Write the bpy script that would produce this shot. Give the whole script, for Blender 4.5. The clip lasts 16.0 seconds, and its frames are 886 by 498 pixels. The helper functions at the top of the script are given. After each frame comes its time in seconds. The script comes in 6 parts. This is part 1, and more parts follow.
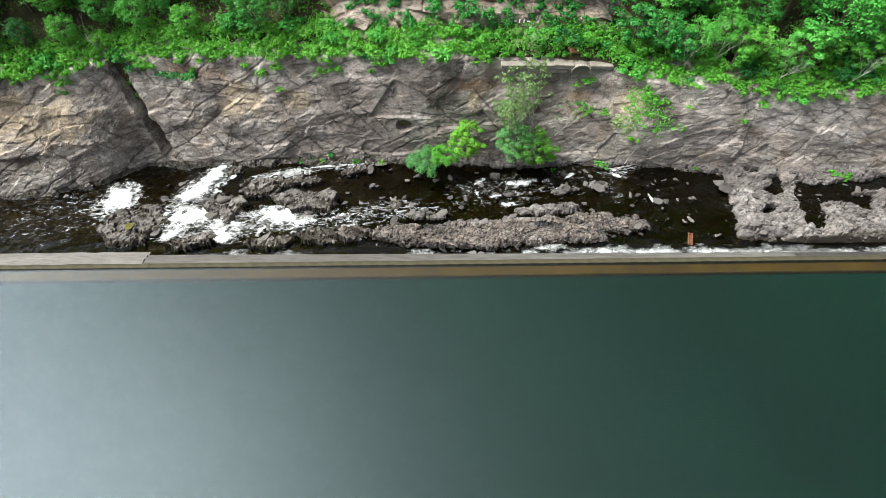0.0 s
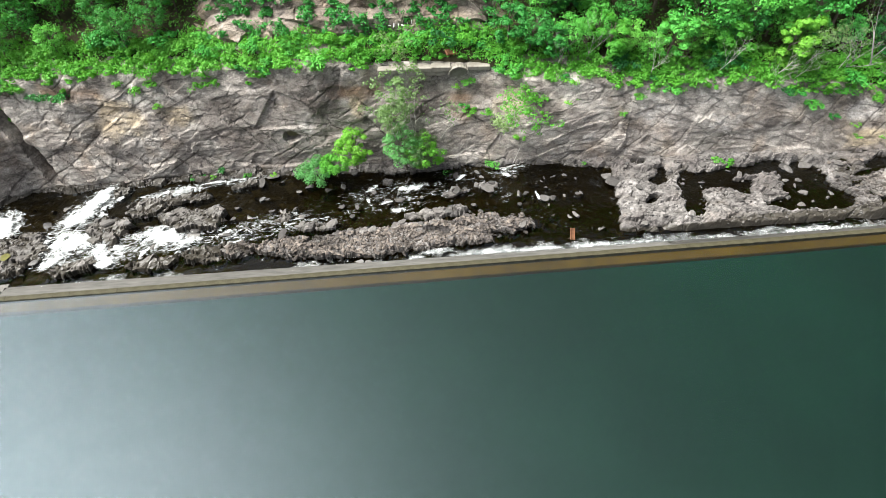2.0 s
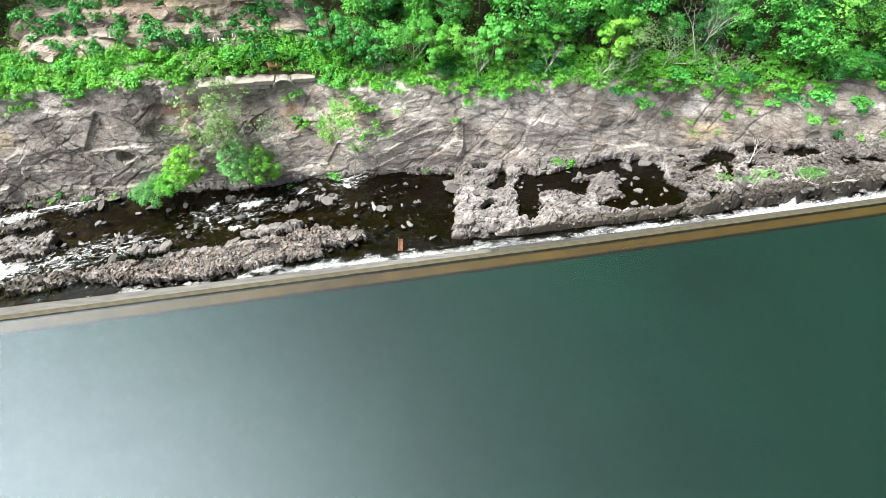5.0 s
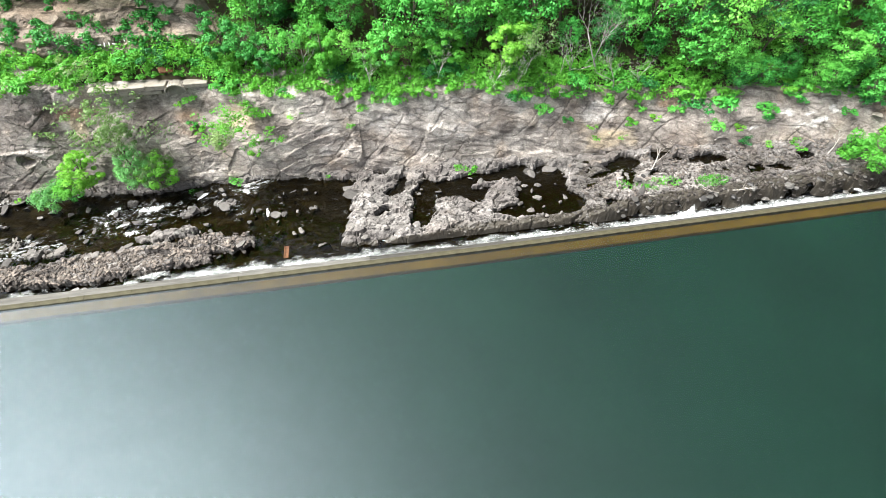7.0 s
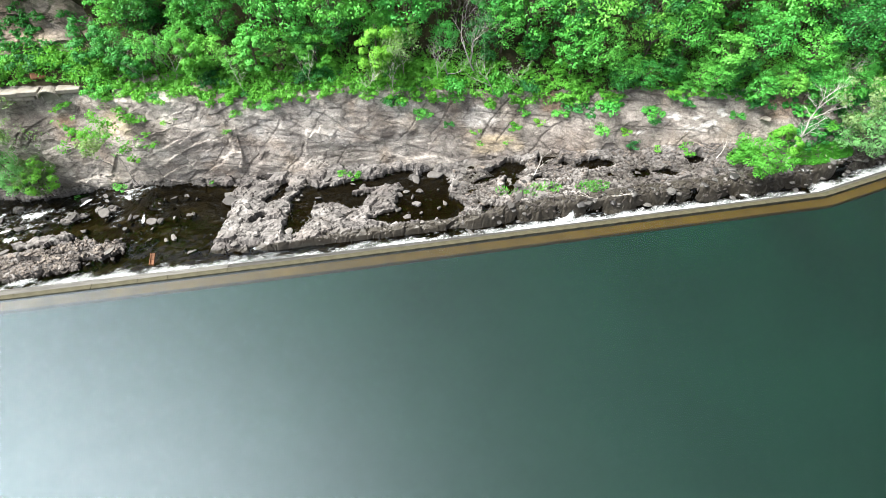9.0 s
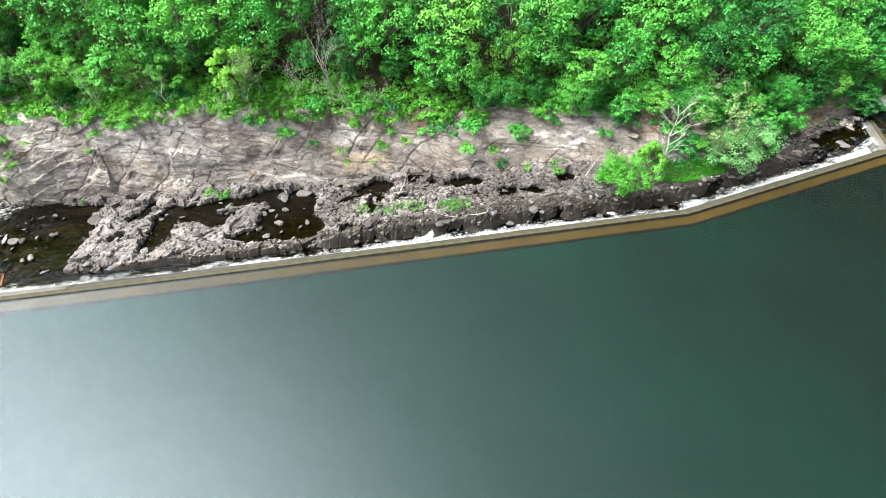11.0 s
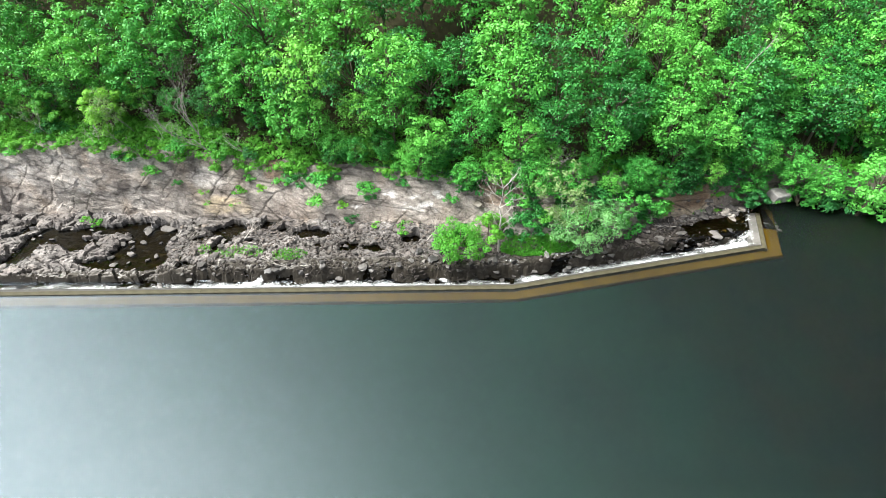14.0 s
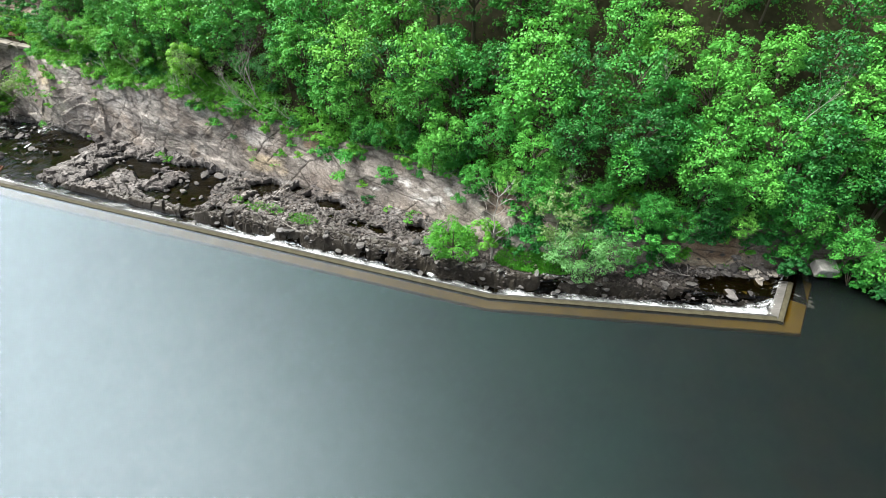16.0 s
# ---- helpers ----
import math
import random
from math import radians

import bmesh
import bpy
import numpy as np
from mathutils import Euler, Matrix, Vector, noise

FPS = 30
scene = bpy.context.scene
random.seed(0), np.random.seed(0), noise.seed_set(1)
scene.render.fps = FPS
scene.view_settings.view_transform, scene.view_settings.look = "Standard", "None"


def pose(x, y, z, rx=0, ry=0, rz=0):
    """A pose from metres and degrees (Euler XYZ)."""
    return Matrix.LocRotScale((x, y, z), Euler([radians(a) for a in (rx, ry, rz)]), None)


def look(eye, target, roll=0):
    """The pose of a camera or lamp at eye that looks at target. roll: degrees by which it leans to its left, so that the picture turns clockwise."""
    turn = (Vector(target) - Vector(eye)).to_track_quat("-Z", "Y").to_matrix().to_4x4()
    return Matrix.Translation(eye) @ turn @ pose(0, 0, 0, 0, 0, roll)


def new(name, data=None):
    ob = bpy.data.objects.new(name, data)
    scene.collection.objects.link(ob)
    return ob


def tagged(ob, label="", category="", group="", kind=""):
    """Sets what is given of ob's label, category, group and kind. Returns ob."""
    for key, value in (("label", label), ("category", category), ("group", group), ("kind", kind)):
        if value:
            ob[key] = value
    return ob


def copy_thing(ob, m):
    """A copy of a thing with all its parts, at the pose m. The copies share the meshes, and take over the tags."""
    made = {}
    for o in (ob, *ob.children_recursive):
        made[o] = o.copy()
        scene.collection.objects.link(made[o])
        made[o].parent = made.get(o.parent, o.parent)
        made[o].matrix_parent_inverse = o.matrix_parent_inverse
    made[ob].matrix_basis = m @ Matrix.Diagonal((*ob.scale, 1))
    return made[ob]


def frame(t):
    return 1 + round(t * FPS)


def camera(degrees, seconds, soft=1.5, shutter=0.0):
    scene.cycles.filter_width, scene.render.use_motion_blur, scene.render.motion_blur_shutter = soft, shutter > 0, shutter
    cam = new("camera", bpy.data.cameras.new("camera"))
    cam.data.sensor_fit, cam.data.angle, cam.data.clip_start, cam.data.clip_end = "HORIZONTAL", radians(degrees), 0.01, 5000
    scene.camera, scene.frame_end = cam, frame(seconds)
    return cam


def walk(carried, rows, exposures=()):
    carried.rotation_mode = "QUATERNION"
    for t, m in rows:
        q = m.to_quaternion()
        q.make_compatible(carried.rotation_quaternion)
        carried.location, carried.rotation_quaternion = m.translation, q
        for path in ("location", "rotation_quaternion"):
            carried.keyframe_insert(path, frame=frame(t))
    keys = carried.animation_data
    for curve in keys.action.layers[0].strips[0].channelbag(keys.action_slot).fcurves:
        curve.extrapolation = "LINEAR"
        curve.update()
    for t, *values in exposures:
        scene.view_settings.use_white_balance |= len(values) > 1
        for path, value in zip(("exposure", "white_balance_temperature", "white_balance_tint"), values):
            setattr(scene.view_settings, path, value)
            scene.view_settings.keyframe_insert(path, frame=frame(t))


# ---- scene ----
cam = camera(80.0, 16.0, soft=0.85)
METRES, EYE, TILT, LEAN, TURN = 90.0, 33.7, -50.0, -1.0, 0.0
ROWS = [
    (0.0, 0.0, 0.0, 0.0, 0.0, 0.0, -0.0),
    (0.5, 0.0229, 0.0015, -0.0009, -0.07, 0.21, 0.34),
    (1.0, 0.0465, 0.003, 0.0004, -1.1, 0.19, 1.97),
    (1.5, 0.0696, 0.0039, 0.0006, -1.73, 0.25, 2.78),
    (2.0, 0.0933, 0.0048, 0.0011, -2.46, 0.27, 3.72),
    (2.5, 0.1165, 0.0049, 0.0016, -2.82, 0.26, 4.08),
    (3.0, 0.1411, 0.0051, 0.0026, -3.32, 0.18, 4.71),
    (3.5, 0.1662, 0.0051, 0.0034, -4.28, 0.03, 6.07),
    (4.0, 0.1917, 0.005, 0.0027, -4.72, 0.03, 6.73),
    (6.5, 0.3313, 0.0004, -0.0004, -4.18, -0.21, 6.43),
    (7.0, 0.3622, -0.0002, -0.0027, -3.97, -0.13, 6.37),
    (7.5, 0.3956, -0.0002, -0.0062, -3.64, 0.09, 6.34),
    (8.0, 0.4286, -0.0007, -0.0078, -3.48, 0.02, 6.34),
    (8.5, 0.4624, -0.001, -0.0106, -3.34, 0.13, 6.35),
    (9.0, 0.4972, -0.0014, -0.0119, -3.26, 0.09, 6.36),
    (11.5, 0.6866, -0.0006, -0.0275, -2.3, 3.36, 6.52),
    (12.0, 0.7263, -0.0001, -0.0292, -1.98, 5.65, 6.31),
    (12.5, 0.7659, 0.0004, -0.0324, 0.38, 8.14, 3.11),
    (13.0, 0.8041, 0.0007, -0.0331, 0.65, 8.05, 2.95),
    (13.5, 0.8411, 0.0011, -0.0329, 1.19, 7.94, 2.3),
    (14.0, 0.8777, 0.0021, -0.032, 3.14, 7.85, -0.32),
    (14.5, 0.9131, 0.0042, -0.0311, 4.57, 7.85, -2.24),
    (15.0, 0.9464, 0.0057, -0.0259, 6.32, 7.39, -4.48),
    (15.5, 0.9759, 0.008, -0.0219, 9.84, 6.88, -9.19),
    (16.0, 0.9969, 0.0094, -0.0187, 13.64, 6.18, -14.31),
]
walk(cam, [(t, pose(0, 0, EYE, TILT, LEAN, TURN) @ pose(METRES * x, METRES * y, METRES * z, 90 + pitch, roll, yaw)) for t, x, y, z, yaw, pitch, roll in ROWS],
     exposures=[(0.0, 0.74), (1.0, 0.82), (2.0, 1.08), (3.0, 1.34), (4.0, 1.45), (9.0, 1.47), (12.0, 1.44), (14.5, 1.27), (16.0, 1.02)])

# ---------------------------------------------------------------- light
world = bpy.data.worlds.new("overcast")
scene.world = world
world.use_nodes = True
wn = world.node_tree
sky = wn.nodes.new("ShaderNodeTexSky")
sky.sky_type = "NISHITA"
sky.sun_disc = False
sky.sun_elevation = radians(56)
sky.sun_rotation = radians(-82)
sky.dust_density = 5.0
sky.ozone_density = 1.0
wn.nodes["Background"].inputs["Strength"].default_value = 0.088
haze = wn.nodes.new("ShaderNodeHueSaturation")  # thin overcast: a whiter sky
haze.inputs["Saturation"].default_value = 0.38
wn.links.new(sky.outputs[0], haze.inputs["Color"])
wn.links.new(haze.outputs[0], wn.nodes["Background"].inputs["Color"])
sun = new("sun", bpy.data.lights.new("sun", "SUN"))
sun.data.energy = 6.3
sun.data.angle = radians(40)
sun.data.color = (1.0, 1.0, 0.95)
sun.matrix_world = look((-55.5, 7.8, 83.0), (0, 0, 0))

# ---------------------------------------------------------------- noise
def h3(ix, iy, iz, seed):
    n = (ix.astype(np.int64) * 374761393 + iy.astype(np.int64) * 668265263 + iz.astype(np.int64) * 2147483647 + seed * 974634777) & 0xFFFFFFFF
    n = ((n ^ (n >> 13)) * 1274126177) & 0xFFFFFFFF
    n = ((n ^ (n >> 16)) * 2246822519) & 0xFFFFFFFF
    return ((n ^ (n >> 15)) & 0xFFFFFF) / float(0x1000000)


def vnoise(x, y, z, seed=0):
    x, y, z = np.broadcast_arrays(x, y, z)
    ix, iy, iz = np.floor(x), np.floor(y), np.floor(z)
    fx, fy, fz = x - ix, y - iy, z - iz
    fx, fy, fz = (f * f * (3 - 2 * f) for f in (fx, fy, fz))
    out = 0
    for a in (0, 1):
        for b in (0, 1):
            for c in (0, 1):
                w = (fx if a else 1 - fx) * (fy if b else 1 - fy) * (fz if c else 1 - fz)
                out = out + w * h3(ix + a, iy + b, iz + c, seed)
    return out * 2 - 1


def fbm(x, y, z, octaves=4, seed=0):
    total, amp = 0, 0.5
    for o in range(octaves):
        total = total + amp * vnoise(x * 2.03 ** o, y * 2.03 ** o, z * 2.03 ** o, seed + o)
        amp *= 0.5
    return total


def blocks(x, y, z, seed=0, tilt=0.8, step=1.0, soft=45.0):
    """Fractured rock: tilted facets, one per cell, that meet in worn creases, and how near a joint is."""
    x, y, z = np.broadcast_arrays(x, y, z)
    ix, iy, iz = np.floor(x), np.floor(y), np.floor(z)
    d1 = np.full(x.shape, 9.0)
    d2 = np.full(x.shape, 9.0)
    total, weight = np.zeros(x.shape), np.full(x.shape, 1e-30)
    for a in (-1, 0, 1):
        for b in (-1, 0, 1):
            for c in (-1, 0, 1):
                gx, gy, gz = ix + a, iy + b, iz + c
                ox = x - gx - h3(gx, gy, gz, seed + 1)
                oy = y - gy - h3(gx, gy, gz, seed + 2)
                oz = z - gz - h3(gx, gy, gz, seed + 3)
                d = np.sqrt(ox * ox + oy * oy + oz * oz)
                r = h3(gx, gy, gz, seed + 4)
                v = step * (r - 0.5) + tilt * ((h3(gx, gy, gz, seed + 5) - 0.5) * ox + (h3(gx, gy, gz, seed + 6) - 0.5) * oz + (r * 7 % 1 - 0.5) * oy)
                w = np.exp(-soft * d)
                total, weight = total + w * v, weight + w
                d2 = np.where(d < d1, d1, np.minimum(d2, d))
                d1 = np.minimum(d1, d)
    return total / weight, d2 - d1


def plates(x, y, size, ratio, turn, seed):
    """Broken slabs seen from above: each one's middle, height, tilt and how near its edge is."""
    c, s = math.cos(radians(turn)), math.sin(radians(turn))
    u, v = (x * c + y * s) / size, (y * c - x * s) / (size * ratio)
    iu, iv = np.floor(u), np.floor(v)
    d1, d2 = np.full(u.shape, 9.0), np.full(u.shape, 9.0)
    mu, mv, high, lean = (np.zeros(u.shape) for _ in range(4))
    for a in (-1, 0, 1):
        for b in (-1, 0, 1):
            gu, gv = iu + a, iv + b
            ou, ov = u - gu - h3(gu, gv, 0 * gu, seed + 1), v - gv - h3(gu, gv, 0 * gu, seed + 2)
            d = np.hypot(ou, ov)
            near = d < d1
            d2 = np.where(near, d1, np.minimum(d2, d))
            mu, mv = np.where(near, u - ou, mu), np.where(near, v - ov, mv)
            high = np.where(near, h3(gu, gv, 0 * gu, seed + 3) - 0.5, high)
            lean = np.where(near, (h3(gu, gv, 0 * gu, seed + 4) - 0.5) * ou + (h3(gu, gv, 0 * gu, seed + 5) - 0.5) * ov, lean)
            d1 = np.where(near, d, d1)
    mv = mv * size * ratio
    mu = mu * size
    return mu * c - mv * s, mu * s + mv * c, high, lean, d2 - d1


def smooth(a, b, v):
    t = np.clip((v - a) / (b - a), 0, 1)
    return t * t * (3 - 2 * t)


# ---------------------------------------------------------------- materials
class Nodes:
    """Short hand for building a node material."""
    def __init__(self, name):
        self.m = bpy.data.materials.new(name)
        self.m.use_nodes = True
        self.t = self.m.node_tree
        self.bsdf = self.t.nodes["Principled BSDF"]
        self.out = self.t.nodes["Material Output"]

    def put(self, socket, value):
        if isinstance(value, bpy.types.NodeSocket):
            self.t.links.new(value, socket)
        else:
            socket.default_value = value

    def node(self, kind, inputs=None, **props):
        n = self.t.nodes.new("ShaderNode" + kind)
        for k, v in props.items():
            setattr(n, k, v)
        for k, v in (inputs or {}).items():
            self.put(n.inputs[k], v)
        return n

    def coords(self):
        return self.node("TexCoord").outputs["Object"]

    def stretch(self, vec, scale, turn=(0, 0, 0)):
        return self.node("Mapping", {"Vector": vec, "Scale": scale, "Rotation": [radians(a) for a in turn]}).outputs[0]

    def noise(self, vec, scale, detail=4.0, rough=0.55):
        return self.node("TexNoise", {"Vector": vec, "Scale": scale, "Detail": detail, "Roughness": rough}).outputs[0]

    def cells(self, vec, scale, feature="DISTANCE_TO_EDGE"):
        return self.node("TexVoronoi", {"Vector": vec, "Scale": scale}, feature=feature).outputs[0]

    def ramp(self, fac, *stops):
        n = self.node("ValToRGB", {0: fac})
        e = n.color_ramp.elements
        while len(e) < len(stops):
            e.new(0.5)
        for k, (p, c) in zip(e, stops):
            k.position, k.color = p, (*c, 1) if len(c) == 3 else c
        return n.outputs[0]

    def grey(self, fac, a, b, lo=0.0, hi=1.0):
        return self.node("MapRange", {0: fac, 1: a, 2: b, 3: lo, 4: hi}).outputs[0]

    def mix(self, fac, a, b, how="MIX"):
        n = self.node("MixRGB", {0: fac, 1: a, 2: b}, blend_type=how)
        return n.outputs[0]

    def math(self, how, a, b=0.0):
        return self.node("Math", {0: a, 1: b}, operation=how).outputs[0]

    def bump(self, height, strength=0.5, distance=0.1, normal=None):
        n = self.node("Bump", {"Height": height, "Strength": strength, "Distance": distance})
        if normal is not None:
            self.put(n.inputs["Normal"], normal)
        return n.outputs[0]

    def set(self, **inputs):
        names = {"base": "Base Color", "rough": "Roughness", "normal": "Normal", "spec": "Specular IOR Level", "metal": "Metallic"}
        for k, v in inputs.items():
            self.put(self.bsdf.inputs[names[k]], v)
        return self.m


def rgb(r, g, b):
    return (r, g, b, 1.0)


def rock_material(name, dark, mid, light, wet=True, strata=(25, 0, 20), warm=(0.30, 0.20, 0.12), cracks=((0.7, 0.38), (1.9, 0.48))):
    """Fractured rock; where the mesh carries a height over the water, its foot is wet and dark."""
    n = Nodes(name)
    c = n.coords()
    big = n.noise(c, 0.16, 5, 0.6)
    band = n.noise(n.stretch(c, (0.45, 0.9, 1.5), strata), 0.9, 6, 0.62)
    fine = n.noise(c, 8.0, 6, 0.75)
    col = n.ramp(n.math("ADD", n.math("MULTIPLY", band, 0.5), n.math("MULTIPLY", big, 0.5)), (0.36, dark), (0.49, mid), (0.62, light))
    # each block of the rock has a tone of its own
    bent = n.node("MixRGB", {0: 0.10, 1: c, 2: n.node("TexNoise", {"Vector": c, "Scale": 0.8, "Detail": 3.0}).outputs["Color"]}, blend_type="ADD").outputs[0]
    for scale, much in ((0.42, 0.34), (1.25, 0.30)):
        tone = n.node("TexVoronoi", {"Vector": n.stretch(bent, (0.6, 1.0, 1.25), strata), "Scale": scale}, feature="F1").outputs["Color"]
        facet = n.node("TexNoise", {"Vector": tone, "Scale": 3.0, "Detail": 0.0}).outputs[0]
        col = n.mix(much, col, n.ramp(tone, (0.1, (0.22, 0.22, 0.22)), (0.9, (0.80, 0.80, 0.80))), "OVERLAY")
    col = n.mix(n.grey(n.noise(c, 0.33, 3), 0.54, 0.74, 0, 0.40), col, rgb(*warm))
    mauve = n.grey(n.noise(n.stretch(c, (1, 1, 0.8)), 0.24, 5, 0.62), 0.47, 0.62, 0, 0.48)
    col = n.mix(mauve, col, rgb(mid[0] * 0.62, mid[1] * 0.56, mid[2] * 0.56))
    for stain, paint in (("umber_stain", (0.135, 0.106, 0.090)), ("tan_patch", (0.40, 0.325, 0.225)), ("brown_stain", (0.165, 0.105, 0.068)), ("dark_stain", (0.075, 0.062, 0.055)), ("pale_stain", (0.44, 0.41, 0.385)), ("quartz_vein", (0.66, 0.64, 0.62))):
        patch = n.math("MULTIPLY", n.node("Attribute", attribute_name=stain).outputs["Fac"], n.grey(band, 0.30, 0.58, 0.25, 0.9))
        col = n.mix(patch, col, rgb(*paint))
    run = n.noise(n.stretch(c, (3.0, 1.2, 0.30)), 1.0, 5, 0.65)
    col = n.mix(n.grey(run, 0.58, 0.80, 0, 0.30), col, rgb(light[0] * 1.2, light[1] * 1.2, light[2] * 1.2))
    streak = n.noise(n.stretch(c, (1.7, 1.0, 0.22)), 1.3, 5, 0.65)
    col = n.mix(n.grey(streak, 0.55, 0.75, 0, 0.45), col, rgb(dark[0] * 0.5, dark[1] * 0.5, dark[2] * 0.5))
    some = n.grey(n.noise(c, 0.45, 3), 0.48, 0.62)
    joints = n.node("Attribute", attribute_name="open_joint").outputs["Fac"]
    col = n.mix(n.math("MULTIPLY", joints, 0.85), col, rgb(dark[0] * 0.22, dark[1] * 0.20, dark[2] * 0.19))
    for scale, much in cracks:
        line = n.math("MULTIPLY", some, n.grey(n.cells(n.stretch(bent, (0.5, 0.9, 1.1), strata), scale), 0.0, 0.10, 1.0, 0.0))
        col = n.mix(n.math("MULTIPLY", line, much), col, rgb(dark[0] * 0.30, dark[1] * 0.28, dark[2] * 0.27))
        joints = n.math("MAXIMUM", joints, line)
        some = n.grey(n.noise(c, 0.8, 3), 0.46, 0.60)
    mottle = n.noise(n.stretch(c, (0.7, 1.0, 1.3), strata), 2.3, 6, 0.72)
    col = n.mix(0.45, col, n.ramp(mottle, (0.34, (0.18, 0.18, 0.18)), (0.66, (0.82, 0.82, 0.82))), "OVERLAY")
    col = n.mix(0.44, col, n.ramp(fine, (0.36, (0.12, 0.12, 0.12)), (0.64, (0.88, 0.88, 0.88))), "OVERLAY")
    rough = 0.85
    if wet:
        att = n.node("Attribute", attribute_name="over_water").outputs["Fac"]
        level = n.math("ADD", att, n.math("MULTIPLY", n.noise(c, 0.9, 4), -0.5))
        damp = n.grey(level, -0.27, 0.03, 1.0, 0.0)
        col = n.mix(n.math("MULTIPLY", damp, 0.82), col, rgb(0.022, 0.0185, 0.012))
        rough = n.grey(damp, 0, 1, 0.85, 0.35)
    height = n.math("ADD", n.math("ADD", n.math("MULTIPLY", band, 0.22), n.math("MULTIPLY", facet, 0.9)), n.math("ADD", n.math("MULTIPLY", fine, 0.35), n.math("MULTIPLY", joints, -0.4)))
    return n.set(base=col, rough=rough, normal=n.bump(height, 0.5, 0.10), spec=0.25)


def stone_material(name, a, b, wet=0.0, edge=False):
    n = Nodes(name)
    c = n.coords()
    r = n.node("ObjectInfo").outputs["Random"]
    isl = n.node("NewGeometry").outputs["Random Per Island"]
    col = n.mix(n.math("FRACT", n.math("ADD", r, isl)), rgb(*a), rgb(*b))
    fine = n.noise(c, 6.0, 5, 0.7)
    col = n.mix(0.6, col, n.ramp(fine, (0.25, (0.2, 0.2, 0.2)), (0.75, (0.85, 0.85, 0.85))), "OVERLAY")
    if edge:
        level = n.math("ADD", n.node("Attribute", attribute_name="over_water").outputs["Fac"], n.math("MULTIPLY", n.noise(c, 0.9, 4), -0.7))
        col = n.mix(n.grey(level, -0.1, 0.35, 0.85, 0.0), col, rgb(0.014, 0.012, 0.011))
    return n.set(base=col, rough=0.85 - 0.5 * wet, normal=n.bump(fine, 0.6, 0.06), spec=0.35)


def leaf_material(name, a, b, c3, glow=0.35):
    n = Nodes(name)
    r = n.node("ObjectInfo").outputs["Random"]
    isl = n.node("NewGeometry").outputs["Random Per Island"]
    v = n.math("ADD", n.math("MULTIPLY", r, 0.80), n.math("MULTIPLY", isl, 0.20))
    col = n.ramp(v, (0.1, a), (0.5, b), (0.92, c3))
    n.set(base=col, rough=0.55, spec=0.25)
    tr = n.node("BsdfTranslucent", {"Color": n.mix(0.5, col, rgb(0.20, 0.42, 0.03))})
    mx = n.node("MixShader", {0: glow, 1: n.bsdf.outputs[0], 2: tr.outputs[0]})
    n.t.links.new(mx.outputs[0], n.out.inputs[0])
    return n.m


def water_material(name, tint, rough, ripple, scale, spec=1.33, foamy=False):
    """A clear surface: gloss by Fresnel, else what lies beneath, tinted."""
    n = Nodes(name)
    c = n.coords()
    w1 = n.noise(n.stretch(c, (1.0, 0.45, 1.0), (0, 0, 28)), scale, 1.5, 0.5)
    w2 = n.noise(c, scale * 0.22, 2, 0.5)
    waves = n.node("TexWave", {"Vector": n.stretch(c, (1, 1, 1), (0, 0, 35)), "Scale": 0.42, "Distortion": 3.0, "Detail": 2.0, "Detail Scale": 1.2}).outputs["Fac"]
    groups = n.grey(n.noise(n.stretch(c, (1.0, 0.6, 1.0), (0, 0, 20)), 0.10, 3, 0.6), 0.47, 0.66)
    normal = n.bump(n.math("ADD", w1, n.math("MULTIPLY", w2, 1.5)), ripple, 0.3)
    if not foamy:
        extra = n.node("Bump", {"Height": n.math("MULTIPLY", waves, groups), "Strength": 0.6, "Distance": 0.007, "Normal": normal})
        normal = extra.outputs[0]
    clear = n.node("BsdfTransparent", {"Color": rgb(*tint)})
    gloss = n.node("BsdfGlossy", {"Color": rgb(0.73, 0.86, 1.0), "Roughness": rough, "Normal": normal}, distribution="BECKMANN")
    if not foamy:
        # small ripples over a long swell: part of the surface mirrors more broadly
        broad = n.node("BsdfGlossy", {"Color": rgb(0.70, 0.85, 1.0), "Roughness": 0.62, "Normal": normal}, distribution="BECKMANN")
        gloss = n.node("MixShader", {0: 0.50, 1: gloss.outputs[0], 2: broad.outputs[0]})
    fres = n.node("Fresnel", {"IOR": spec, "Normal": normal})
    mx = n.node("MixShader", {0: fres.outputs[0], 1: clear.outputs[0], 2: gloss.outputs[0]})
    if foamy:
        dens = n.node("Attribute", attribute_name="foam_cover").outputs["Fac"]
        torn = n.node("TexNoise", {"Vector": n.stretch(c, (0.75, 1.4, 1.0), (0, 0, -18)), "Scale": 1.5, "Detail": 8.0, "Roughness": 0.72, "Distortion": 1.4}).outputs[0]
        cover = n.grey(n.math("ADD", torn, n.math("MULTIPLY", dens, 0.30)), 0.62, 0.96, 0.0, 0.95)
        n.set(base=rgb(0.80, 0.83, 0.83), rough=0.6, normal=n.bump(torn, 0.6, 0.1))
        mx = n.node("MixShader", {0: cover, 1: mx.outputs[0], 2: n.bsdf.outputs[0]})
    n.t.links.new(mx.outputs[0], n.out.inputs[0])
    return n.m


